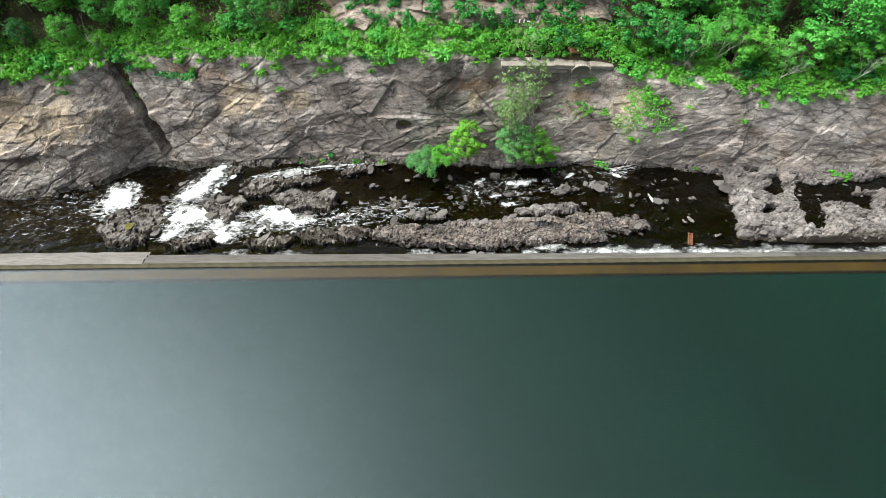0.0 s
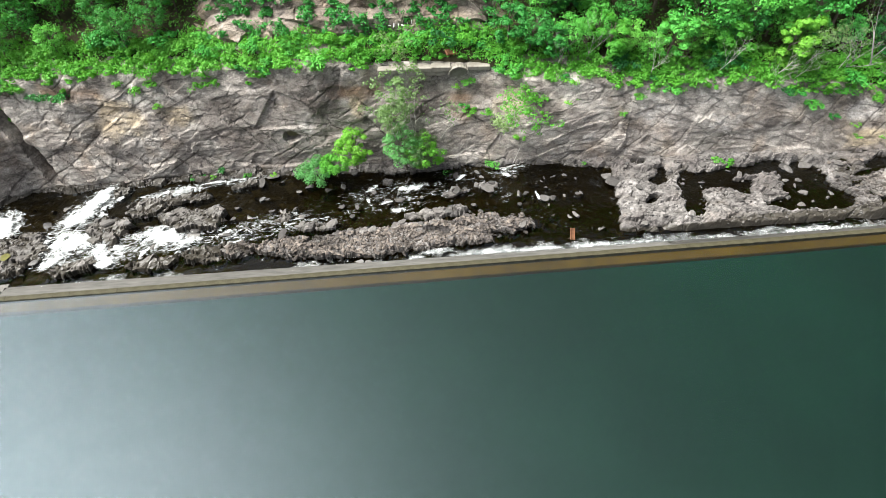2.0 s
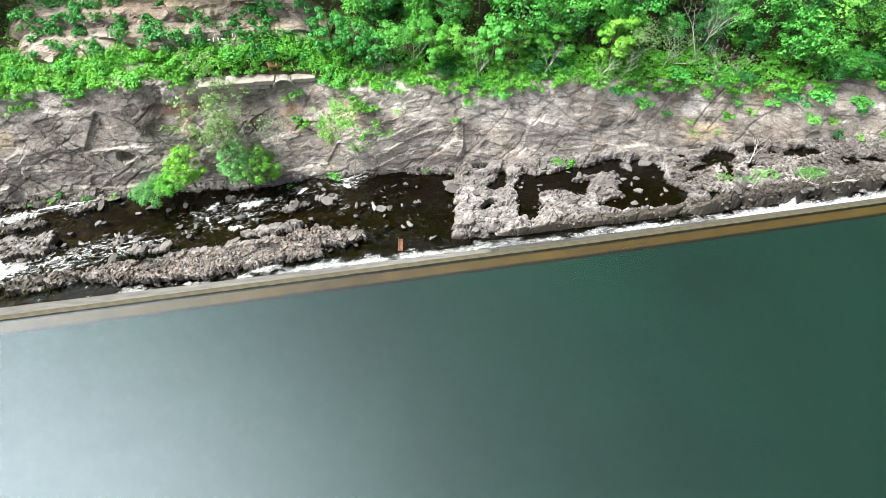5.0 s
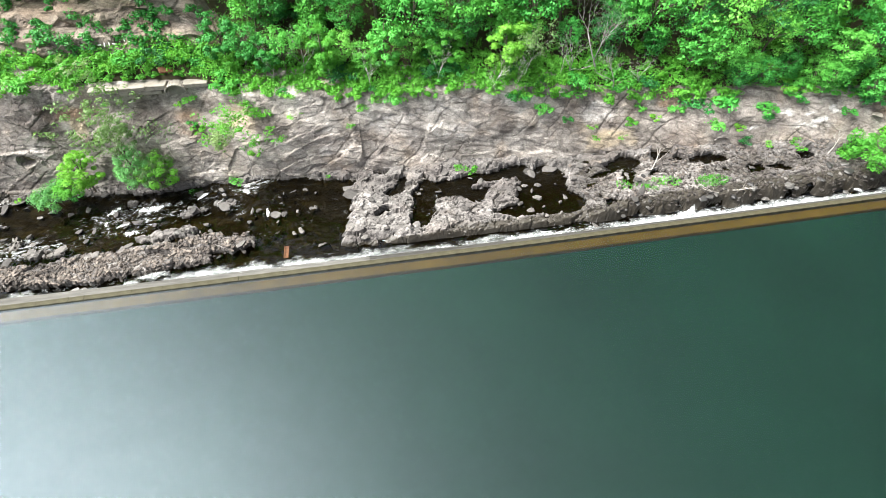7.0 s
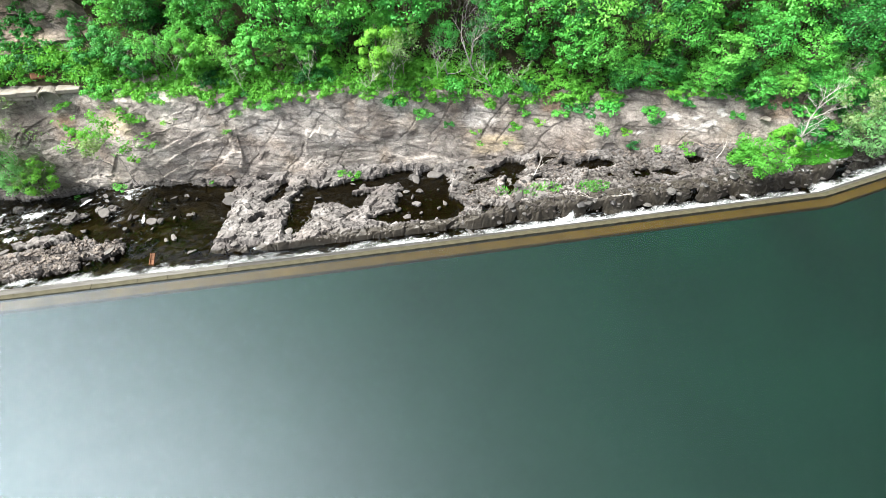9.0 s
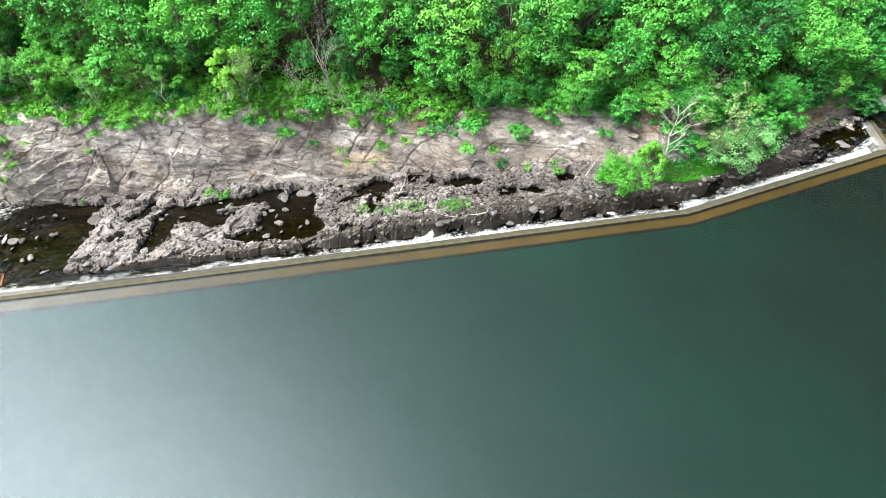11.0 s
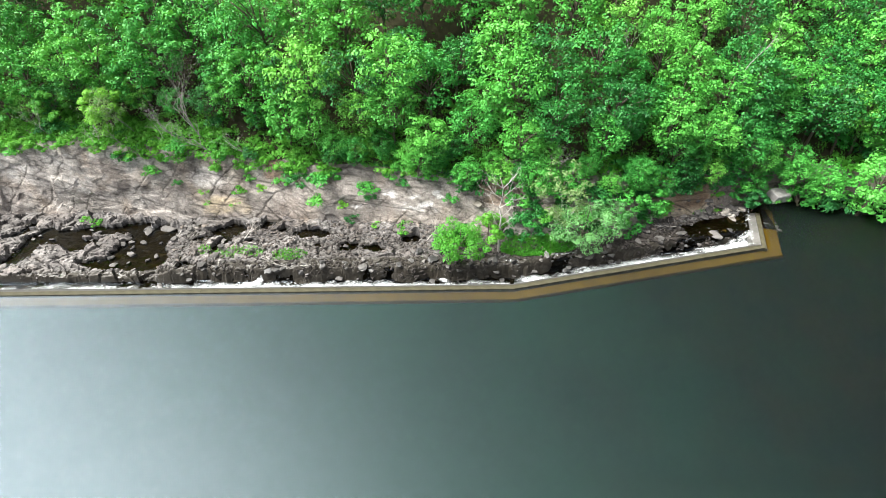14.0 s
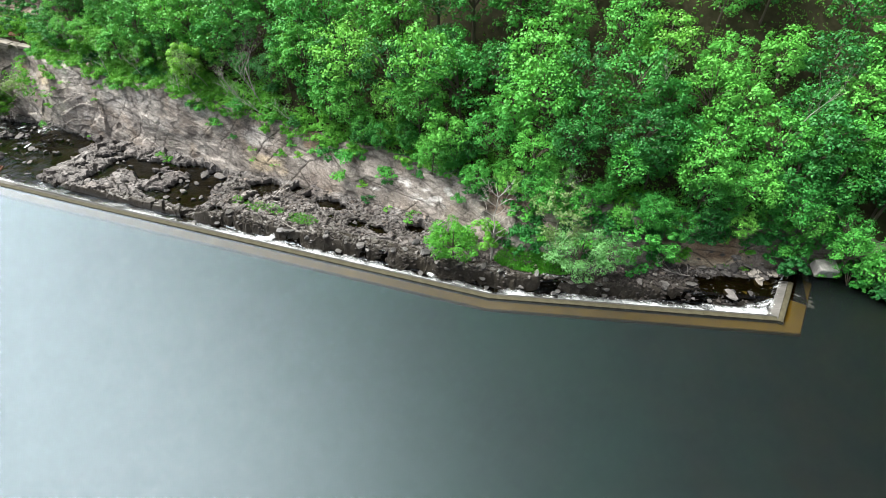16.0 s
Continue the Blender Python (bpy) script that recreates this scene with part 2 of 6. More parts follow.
def foam_material(name, scale=2.8, lo=0.445, hi=0.76, ragged=1.0):
    """White water, torn at its edges: the mesh carries how dense it is."""
    n = Nodes(name)
    c = n.coords()
    dens = n.node("Attribute", attribute_name="foam_cover").outputs["Fac"]
    torn = n.node("TexNoise", {"Vector": n.stretch(c, (0.8, 1.3, 1.0), (0, 0, -30)), "Scale": scale * 0.6, "Detail": 8.0, "Roughness": 0.7, "Distortion": 1.0}).outputs[0]
    shape = n.math("ADD", n.math("MULTIPLY", torn, ragged), 0.5 - 0.5 * ragged)
    cover = n.grey(n.math("ADD", shape, n.math("MULTIPLY", n.math("SUBTRACT", dens, 0.5), 0.50)), lo, hi)
    n.set(base=n.ramp(torn, (0.3, (0.44, 0.50, 0.52)), (0.6, (0.78, 0.80, 0.80))), rough=0.6, normal=n.bump(torn, 0.7, 0.15))
    clear = n.node("BsdfTransparent")
    mx = n.node("MixShader", {0: cover, 1: clear.outputs[0], 2: n.bsdf.outputs[0]})
    n.t.links.new(mx.outputs[0], n.out.inputs[0])
    return n.m


def plain_material(name, a, b, scale=2.0, rough=0.8, bump=0.4, detail=6.0, metal=0.0, stretch=(1, 1, 1), spec=0.25):
    n = Nodes(name)
    c = n.stretch(n.coords(), stretch)
    f = n.noise(c, scale, detail, 0.65)
    g = n.noise(c, scale * 0.15, 3)
    col = n.ramp(n.math("ADD", n.math("MULTIPLY", f, 0.6), n.math("MULTIPLY", g, 0.4)), (0.33, a), (0.66, b))
    return n.set(base=col, rough=rough, normal=n.bump(f, bump, 0.05), metal=metal, spec=spec)


def bottom_material(name):
    """Green murk over the depth; at the wooded end dark weed beds and painted-in tree reflection."""
    n = Nodes(name)
    c = n.coords()
    col = n.ramp(n.noise(c, 0.06, 4), (0.35, (0.0014, 0.0120, 0.0066)), (0.65, (0.0022, 0.0168, 0.0098)))
    along = n.node("SeparateXYZ", {0: c}).outputs[0]
    across = n.node("SeparateXYZ", {0: c}).outputs[1]
    along = n.math("ADD", along, n.math("MULTIPLY", n.math("SUBTRACT", across, 20.0), 0.35))
    # darker eastwards: bed colour that also carries the dark reflection of the trees
    dark_end = n.grey(n.math("ADD", along, n.math("MULTIPLY", n.noise(n.stretch(c, (1, 0.6, 1), (0, 0, 25)), 0.12, 5, 0.6), 34.0)), 92.0, 126.0)
    weed_and_reflection = n.ramp(n.noise(c, 0.35, 5, 0.65), (0.40, (0.0010, 0.0032, 0.0012)), (0.70, (0.0044, 0.0050, 0.0014)))
    return n.set(base=n.mix(dark_end, col, weed_and_reflection), rough=1.0, spec=0.0)


CLIFF = rock_material("cliff_rock", (0.156, 0.139, 0.125), (0.306, 0.280, 0.254), (0.428, 0.395, 0.362), cracks=((0.5, 0.62), (1.5, 0.62)))
OUTCROP = rock_material("outcrop_rock", (0.070, 0.061, 0.056), (0.145, 0.126, 0.114), (0.235, 0.207, 0.188))
BED = rock_material("bed_rock", (0.054, 0.050, 0.048), (0.119, 0.110, 0.105), (0.200, 0.187, 0.179), strata=(5, 20, 35), warm=(0.17, 0.13, 0.10), cracks=((1.0, 0.75), (2.6, 0.70)))
STONE = stone_material("boulder_stone", (0.040, 0.037, 0.035), (0.122, 0.113, 0.106))
WETSTONE = stone_material("wet_stone", (0.025, 0.024, 0.024), (0.09, 0.085, 0.08), 0.8)
GRAVEL = stone_material("gravel_stone", (0.042, 0.035, 0.030), (0.165, 0.138, 0.119), 0.0, True)
SOIL = plain_material("hill_soil", (0.014, 0.016, 0.006), (0.052, 0.046, 0.022), 1.5, 0.95, 0.8)
LEAF = leaf_material("tree_leaf", (0.012, 0.100, 0.024), (0.040, 0.270, 0.040), (0.115, 0.42, 0.060), 0.18)
LEAF_LIGHT = leaf_material("light_tree_leaf", (0.030, 0.200, 0.034), (0.072, 0.34, 0.046), (0.160, 0.46, 0.066), 0.22)
LEAF_BRIGHT = leaf_material("young_leaf", (0.06, 0.27, 0.03), (0.105, 0.37, 0.038), (0.19, 0.46, 0.055), 0.4)
LEAF_PALE = leaf_material("pale_leaf", (0.10, 0.17, 0.07), (0.15, 0.24, 0.09), (0.22, 0.30, 0.13))
WILLOW = leaf_material("willow_leaf", (0.07, 0.24, 0.07), (0.11, 0.33, 0.10), (0.18, 0.42, 0.15))
GRASS = leaf_material("grass_blade", (0.045, 0.23, 0.028), (0.085, 0.34, 0.038), (0.16, 0.42, 0.058))
BARK = plain_material("bark", (0.05, 0.04, 0.03), (0.14, 0.115, 0.09), 6, 0.9, 0.7, stretch=(1, 1, 0.2))
GREYWOOD = plain_material("grey_dead_wood", (0.15, 0.138, 0.13), (0.33, 0.305, 0.28), 7, 0.9, 0.5, stretch=(1, 1, 0.2))
DEADWOOD = plain_material("bleached_wood", (0.27, 0.25, 0.23), (0.48, 0.45, 0.41), 7, 0.85, 0.5, stretch=(1, 1, 0.2))
# worn stone, lightened further to paint in the white haze of spray
OLDSTONE = plain_material("worn_stone_with_haze", (0.080, 0.076, 0.070), (0.165, 0.158, 0.148), 2.2, 0.9, 0.6, stretch=(0.5, 2.4, 1))
CONCRETE = plain_material("weathered_concrete", (0.046, 0.044, 0.040), (0.112, 0.107, 0.099), 1.6, 0.85, 0.35, stretch=(0.4, 2.2, 1))
WETCONCRETE = plain_material("wet_concrete", (0.022, 0.021, 0.019), (0.064, 0.061, 0.057), 1.6, 0.55, 0.35, stretch=(0.4, 2.2, 1))
COPING = plain_material("mossy_coping_stone", (0.020, 0.018, 0.008), (0.074, 0.067, 0.042), 2.4, 0.85, 0.7)
LEDGE = plain_material("drowned_ledge_stone", (0.030, 0.0180, 0.0018), (0.066, 0.040, 0.006), 0.9, 0.9, 0.3, spec=0.0)
DEEP = bottom_material("reservoir_bottom")
LAKE = water_material("reservoir_water", (0.93, 0.95, 0.88), 0.40, 0.003, 0.3, 1.42)
STREAM = water_material("stream_water", (0.26, 0.225, 0.13), 0.14, 0.2, 2.2, 1.33, True)
FOAM = foam_material("white_water", 3.6, 0.42, 0.98, 1.25)
SPRAY = foam_material("spilling_water", 3.4, 0.34, 0.92, 0.55)
RUST = plain_material("rusted_steel", (0.07, 0.030, 0.014), (0.17, 0.080, 0.040), 5, 0.8, 0.5)
ALGAE = plain_material("algae_water", (0.05, 0.048, 0.006), (0.085, 0.08, 0.012), 2, 0.3, 0.1)
PAINT = plain_material("white_paint", (0.62, 0.60, 0.58), (0.80, 0.79, 0.77), 4, 0.7, 0.1)
YELLOW = plain_material("yellow_sandstone", (0.42, 0.38, 0.14), (0.58, 0.53, 0.25), 3, 0.8, 0.5)

# ---------------------------------------------------------------- mesh helpers
def mesh_object(name, verts, faces, material, attrs=None, flat=True, parent=None):
    me = bpy.data.meshes.new(name)
    me.from_pydata([tuple(v) for v in verts], [], [tuple(f) for f in faces])
    me.materials.append(material)
    for key, values in (attrs or {}).items():
        a = me.attributes.new(key, "FLOAT", "POINT")
        a.data.foreach_set("value", np.asarray(values, dtype=np.float32).ravel())
    if not flat:
        me.polygons.foreach_set("use_smooth", np.ones(len(me.polygons), dtype=bool))
    me.update()
    ob = new(name, me)
    if parent is not None:
        ob.parent = parent
    return ob


def grid_object(name, px, py, pz, material, attrs=None, flat=True, keep=None):
    """A sheet from three arrays of the same two-dimensional shape."""
    rows, cols = px.shape
    idx = np.arange(rows * cols).reshape(rows, cols)
    quads = np.stack([idx[:-1, :-1], idx[1:, :-1], idx[1:, 1:], idx[:-1, 1:]], -1).reshape(-1, 4)
    if keep is not None:
        quads = quads[keep[:-1, :-1].ravel()]
    verts = np.stack([px, py, pz], -1).reshape(-1, 3)
    me = bpy.data.meshes.new(name)
    me.vertices.add(len(verts))
    me.vertices.foreach_set("co", verts.astype(np.float32).ravel())
    me.loops.add(quads.size)
    me.loops.foreach_set("vertex_index", quads.astype(np.int32).ravel())
    me.polygons.add(len(quads))
    me.polygons.foreach_set("loop_start", np.arange(0, quads.size, 4, dtype=np.int32))
    me.polygons.foreach_set("use_smooth", np.full(len(quads), not flat))
    for key, values in (attrs or {}).items():
        a = me.attributes.new(key, "FLOAT", "POINT")
        a.data.foreach_set("value", np.asarray(values, dtype=np.float32).ravel())
    me.materials.append(material)
    me.update(calc_edges=True)
    me.validate()
    return new(name, me)


def part(name, bm, material, parent, label=""):
    me = bpy.data.meshes.new(name)
    bm.to_mesh(me)
    bm.free()
    me.materials.append(material)
    ob = new(name, me)
    ob.parent = parent
    if label:
        ob["label"] = label
    return ob


def box_bm(sx, sy, sz, bevel=0.03, jitter=0.0, rnd=None):
    bm = bmesh.new()
    bmesh.ops.create_cube(bm, size=1.0)
    for v in bm.verts:
        v.co = Vector((v.co.x * sx, v.co.y * sy, v.co.z * sz))
        if jitter:
            v.co += Vector([rnd.uniform(-jitter, jitter) for _ in range(3)])
    if bevel:
        bmesh.ops.bevel(bm, geom=bm.edges[:], offset=bevel, segments=1, affect="EDGES")
    return bm


def tube(verts, faces, pts, radii, sides=5):
    """Adds a tapered tube through pts to the lists."""
    start = len(verts)
    for i, (p, r) in enumerate(zip(pts, radii)):
        d = (Vector(pts[min(i + 1, len(pts) - 1)]) - Vector(pts[max(i - 1, 0)])).normalized()
        q = d.to_track_quat("Z", "X")
        for k in range(sides):
            a = 2 * math.pi * k / sides
            verts.append(Vector(p) + q @ Vector((math.cos(a) * r, math.sin(a) * r, 0)))
    for i in range(len(pts) - 1):
        for k in range(sides):
            a, b = start + i * sides + k, start + i * sides + (k + 1) % sides
            faces.append((a, b, b + sides, a + sides))
    faces.append(tuple(start + (len(pts) - 1) * sides + k for k in range(sides)))


# ---------------------------------------------------------------- the plan
def crest_y(x):
    return np.interp(x, [-90, 0, 40, 83.2, 107.0], [24.0, 26.55, 27.7, 29.35, 35.1])


def water_level(x):
    return np.interp(x, [-90, -45, -36, -30, -24, -18, -12, -8, 2, 6, 12, 18, 20, 31, 33, 50, 52, 64, 112],
                     [-9, -7.8, -7.4, -7.1, -6.4, -5.7, -5.1, -4.7, -4.6, -4.1, -3.3, -2.4, -2.0, -2.0, -1.4, -1.4, -0.7, -0.22, -0.22])


def toe_level(x):
    return np.interp(x, [20, 31, 36, 50, 60, 112], [-2.1, -2.05, -1.9, -1.7, -1.5, -1.15])


def foot(x):
    fx = [-90, -50, -42, -37, -33, -29, -21, -10, 0, 10, 20, 30, 40, 50, 57, 65, 75, 85, 92, 97, 105, 109, 116, 125, 160]
    fy = [41, 41.5, 42.2, 44, 46.8, 46.4, 45.6, 45.2, 44.9, 43.8, 42.0, 41.0, 40.0, 39.6, 38.8, 37.9, 36.9, 35.0, 36.2, 38.4, 40.8, 42.2, 43.0, 42.5, 36]
    fz = [-9.5, -8.2, -7.6, -7.4, -7.2, -6.9, -6.2, -4.9, -4.4, -3.3, -2.0, -1.7, -1.0, -0.8, -0.35, 0.0, 0.3, 0.5, 0.3, -0.1, -0.3, -0.8, -1.0, -1.0, -1.0]
    return np.interp(x, fx, fy), np.interp(x, fx, fz)


def lip(x):
    tx = [-90, -50, -42, -36, -33, -29, -21, -10, 0, 10, 15, 20, 30, 40, 50, 57, 65, 75, 85, 92, 97, 105, 109, 116, 125, 160]
    ty = [45, 45.6, 46.6, 48, 49.3, 49, 48.4, 47.7, 46.0, 45.9, 45.5, 43.9, 42.8, 42.0, 41.8, 41.6, 40.6, 39.6, 38.6, 39.4, 40.6, 42.6, 44.4, 45.2, 44.6, 39]
    tz = [3, 3.2, 3.6, 3.9, 4.2, 4.6, 5.2, 6.0, 7.0, 7.0, 6.9, 6.1, 6.0, 6.4, 5.8, 5.0, 5.0, 5.0, 4.6, 4.0, 3.6, 3.2, 2.6, 2.0, 2.0, 2.0]
    return np.interp(x, tx, ty), np.interp(x, tx, tz)


ISLES_LOWER = [
    (-31.2, 36.9, 3.5, 2.7, 15, 1.0), (-23.9, 34.2, 2.6, 0.9, 12, 0.8), (-22.4, 38.7, 2.2, 1.9, -15, 1.0), (-13.3, 38.7, 3.7, 1.5, -8, 1.0),
    (-16.8, 42.1, 4.4, 0.75, 0, 0.55), (-18.7, 41.0, 2.2, 0.9, 0, 0.5), (-16.2, 33.5, 2.6, 0.8, 0, 0.7), (-10.3, 34.0, 3.6, 1.1, 0, 0.4),
    (-8.9, 43.1, 1.6, 0.5, 5, 0.5), (-22.6, 44.6, 1.1, 0.9, 60, 0.6), (-4.4, 37.6, 0.7, 1.5, -20, 0.35), (-0.8, 36.4, 2.2, 0.6, 0, 0.4),
    (6.8, 33.7, 13.2, 1.75, -1, 0.9), (10.8, 36.3, 3.2, 0.75, -4, 0.7), (9.5, 43.2, 4.6, 0.6, -5, 0.7), (6.0, 41.7, 0.7, 0.5, 0, 0.5),
]
ISLES_MIDDLE = [
    (96.0, 36.3, 5.0, 1.1, 14, 0.4), (-8.5, 36.6, 1.0, 0.4, 15, 0.3), (16.4, 39.0, 1.2, 0.6, -10, 0.35), (13.0, 38.8, 1.5, 0.5, 0, 0.3),
]
ISLANDS = ISLES_LOWER + ISLES_MIDDLE
# pools in the rock shelf of the upper channel
POOLS = [(35.4, 35.4, 0.75, 2.5, -6), (37.2, 37.0, 2.2, 0.95, 10), (39.6, 36.1, 1.5, 0.75, -32), (41.2, 38.0, 3.0, 0.6, 7), (44.8, 38.6, 1.5, 0.7, 5), (47.4, 36.6, 1.7, 2.1, -10),
         (48.2, 33.6, 1.9, 1.4, 10), (45.4, 33.3, 2.8, 0.65, 3), (45.6, 35.6, 0.9, 1.6, -30), (41.2, 36.4, 0.5, 0.35, 20), (34.5, 32.5, 0.32, 1.6, 8), (32.6, 37.2, 0.65, 0.5, 20), (31.6, 40.2, 0.45, 0.3, 0),
         (33.5, 38.5, 0.25, 0.7, -30), (31.5, 34.9, 0.5, 0.2, 30), (55.5, 37.4, 1.5, 0.75, 15), (55.4, 35.8, 0.45, 1.5, -15), (53.0, 36.2, 0.7, 0.22, 10), (59.7, 38.4, 0.95, 0.5, 25), (63.8, 36.7, 1.5, 0.45, 2),
         (67.9, 34.8, 0.7, 0.35, 0), (70.2, 34.6, 1.0, 0.35, -10), (73.8, 35.9, 0.7, 0.35, 0), (103.2, 38.1, 2.7, 0.8, 18), (57.9, 35.6, 0.4, 0.2, 30), (61.0, 37.2, 0.35, 0.2, 0)]


def ellipse(x, y, cx, cy, ax, ay, turn):
    c, s = math.cos(radians(turn)), math.sin(radians(turn))
    u, v = (x - cx) * c + (y - cy) * s, -(x - cx) * s + (y - cy) * c
    return np.sqrt((u / ax) ** 2 + (v / ay) ** 2)


def wet_level(x, y):
    """The height of the running water at a place of the channel."""
    drop = np.interp(x, [28, 50, 60, 110], [4.5, 3.9, 3.1, 2.9])
    side = smooth(drop - 0.35, drop + 0.15, y - crest_y(x))
    main = np.where(x > 50, np.minimum(water_level(x), -0.2), water_level(x))
    return np.where(x > 29, toe_level(x) + (main - toe_level(x)) * side, main)


def bed_height(x, y):
    x, y = np.broadcast_arrays(np.asarray(x, float), np.asarray(y, float))
    yc = crest_y(x)
    fy, fz = foot(x)
    wl = wet_level(x, y)
    z = wl - 0.42 + 0.40 * fbm(x * 0.35, y * 0.5, 0 * x, 4, 11)
    wob = 0.30 * fbm(x * 0.45, y * 0.45, 0 * x + 3, 4, 21)
    ax1, ay1, high1, lean1, edge1 = plates(x, y, 1.9, 0.55, -14, 31)
    ax2, ay2, high2, lean2, edge2 = plates(x, y, 0.72, 0.62, 22, 41)
    jag = 0.5 * fbm(x * 1.7, y * 1.7, 0 * x + 8, 3, 25)

    def reach(cx, cy, ax, ay, turn, m):
        """How far out of an ellipse a place is, broken along the edges of the slabs."""
        mx, my = (ax1, ay1) if min(ax, ay) > 1.3 else (ax2, ay2)
        return 0.50 * ellipse(x[m], y[m], cx, cy, ax, ay, turn) + 0.50 * ellipse(mx[m], my[m], cx, cy, ax, ay, turn) + 0.5 * wob[m] + 0.35 * jag[m]

    for cx, cy, ax, ay, turn, hh in ISLANDS:
        near = (np.abs(x - cx) < max(ax, ay) * 2 + 1) & (np.abs(y - cy) < max(ax, ay) * 2 + 1)
        if near.any():
            d = reach(cx, cy, ax, ay, turn, near)
            z[near] = np.maximum(z[near], wl[near] - 0.5 + (0.55 * hh + 0.5) * smooth(1.14, 0.90, d))
    # the rock shelf of the upper channel, which sinks to the run along the weir
    shelf = np.interp(x, [28, 33, 50, 54, 62, 72, 82, 92, 98, 104, 109], [-1.45, -1.02, -0.98, -0.25, 0.0, 0.02, 0.05, 0.0, -0.2, -0.5, -0.6])
    front = np.interp(x, [28, 50, 60, 110], [4.5, 3.9, 3.1, 2.9])
    on = smooth(28.1, 28.5, 0.45 * x + 0.55 * ax1 + 1.4 * wob - 0.10 * (y - 36) * smooth(40, 30, x)) * smooth(front - 0.8, front + 0.5, y - yc + wob * 2.0 + 0.4 * jag) * smooth(112, 108, x)
    z = z + (np.maximum(z, shelf) - z) * on
    # talus at the foot of the cliff
    up = smooth(1.2, 0.0, fy - y + wob * 2)
    z = z + (np.maximum(z, fz + 0.4) - z) * up
    sunk = 0 * x
    for cx, cy, ax, ay, turn in POOLS:
        near = (np.abs(x - cx) < 7) & (np.abs(y - cy) < 6)
        if near.any():
            sunk[near] = np.maximum(sunk[near], smooth(1.22, 1.02, reach(cx, cy, ax * 1.06 + 0.12, ay * 1.06 + 0.12, turn, near)))
    z = z + (np.minimum(z, wl - 0.22) - z) * sunk
    # a low sill holds the pools back from the run along the weir
    sill = smooth(0.75, 0.35, np.abs(y - yc - front + 0.1)) * smooth(29, 31, x) * smooth(54, 52, x)
    z = z + (np.maximum(z, water_level(x) + 0.16 + 0.35 * wob) - z) * sill
    sunk = sunk * (1 - sill)
    dry = smooth(-0.25, 0.25, z - wl) * (1 - sunk)
    fine = 0.4 + 0.6 * smooth(66, 54, x)
    z = z + (0.12 + 0.88 * dry) * ((0.30 * high1 + 0.75 * lean1) * (0.35 + 0.65 * fine) + 0.08 * high2 + 0.22 * lean2)
    z = z - dry * (0.22 * smooth(0.07, 0.0, edge1) * fine + 0.09 * smooth(0.08, 0.0, edge2)) + 0.09 * fbm(x * 2.2, y * 2.6, 0 * x, 4, 45)
    return z


def hill_height(x, y):
    ty, tz = lip(x)
    d = np.maximum(y - ty, 0)
    # the upper slope, out of view, is steepened to block sky from the lake's reflection
    z = tz + 0.60 * np.minimum(d, 7) + 0.85 * np.clip(d - 7, 0, 26) + 1.25 * np.clip(d - 33, 0, 85) + 0.3 * np.clip(d - 118, 0, 200) + 0.25 * smooth(0, 1, d)
    return z + 0.9 * fbm(x * 0.15, y * 0.15, 0 * x, 4, 51) * smooth(0, 4, d)


def lines(*spans):
    return np.concatenate([np.arange(a, b, s) for a, b, s in spans])


# ground: lake bottom, far shores and the wooded hill in one sheet
gx = lines((-1500, -300, 100), (-300, -66, 13), (-66, 130, 1.2), (130, 300, 10), (300, 1501, 100))
v = np.concatenate([lines((-1500, -200, 100), (-200, 20, 20)), [21.0, 23.0, 24.5]])
south = np.broadcast_to(v, (len(gx), len(v)))
tyv = lip(gx)[0][:, None]
north = tyv + lines((0.6, 30, 1.0), (30, 120, 6), (120, 1500, 90))[None, :]
ycv = crest_y(gx)[:, None]
mid = ycv + np.array([0.3, 2.0, 6.0])[None, :]
py = np.concatenate([south + (ycv - 26.5), mid, tyv - 1.5 + 0 * tyv, north], 1)
px = np.broadcast_to(gx[:, None], py.shape)
pz = np.where(py < ycv, -6.0 + 0 * py, -14.0)
pz = np.where(py < -200, -6 + 0.16 * (-200 - py), pz)
pz = np.where(py > tyv + 0.3, hill_height(px, py) - 0.25, pz)
# unseen steep rise in the east, added to darken the lake's reflection
east = smooth(120, 175, px) * smooth(-60, 40, py)
pz = np.where(py <= tyv + 0.3, pz + (np.maximum(pz, 4 + 1.15 * (px - 138)) - pz) * east, pz)
tagged(grid_object("ground", px, py, pz, SOIL, flat=False), "brown soil of the wooded hillside above the cliff", "ground", kind="structure")

# reservoir surface
wx = np.array([-1500, -90, 0, 40, 83.2, 107.0, 108.6, 111, 118, 130, 165, 1500.0])
wy = np.array([24.0, 24.0, 26.55, 27.7, 29.35, 35.1, 42.0, 44.2, 44.2, 43.6, 38, 34]) + 0.04
py = np.stack([0 * wx - 1500, 0 * wx - 300, 0 * wx, wy], 1)
px = np.broadcast_to(wx[:, None], py.shape)
tagged(grid_object("reservoir_water", px, py, 0 * py, LAKE, flat=False), "calm grey-green water of the reservoir", "water", kind="structure")

py = np.stack([0 * wx - 1500, 0 * wx - 300, 0 * wx, wy - 0.25 + 1.2 * (wx > 110)], 1)
tagged(grid_object("reservoir_bottom", px, py, 0 * py - 0.6, DEEP, flat=False), "dark green murky depth of the reservoir", "lake bed", kind="structure")

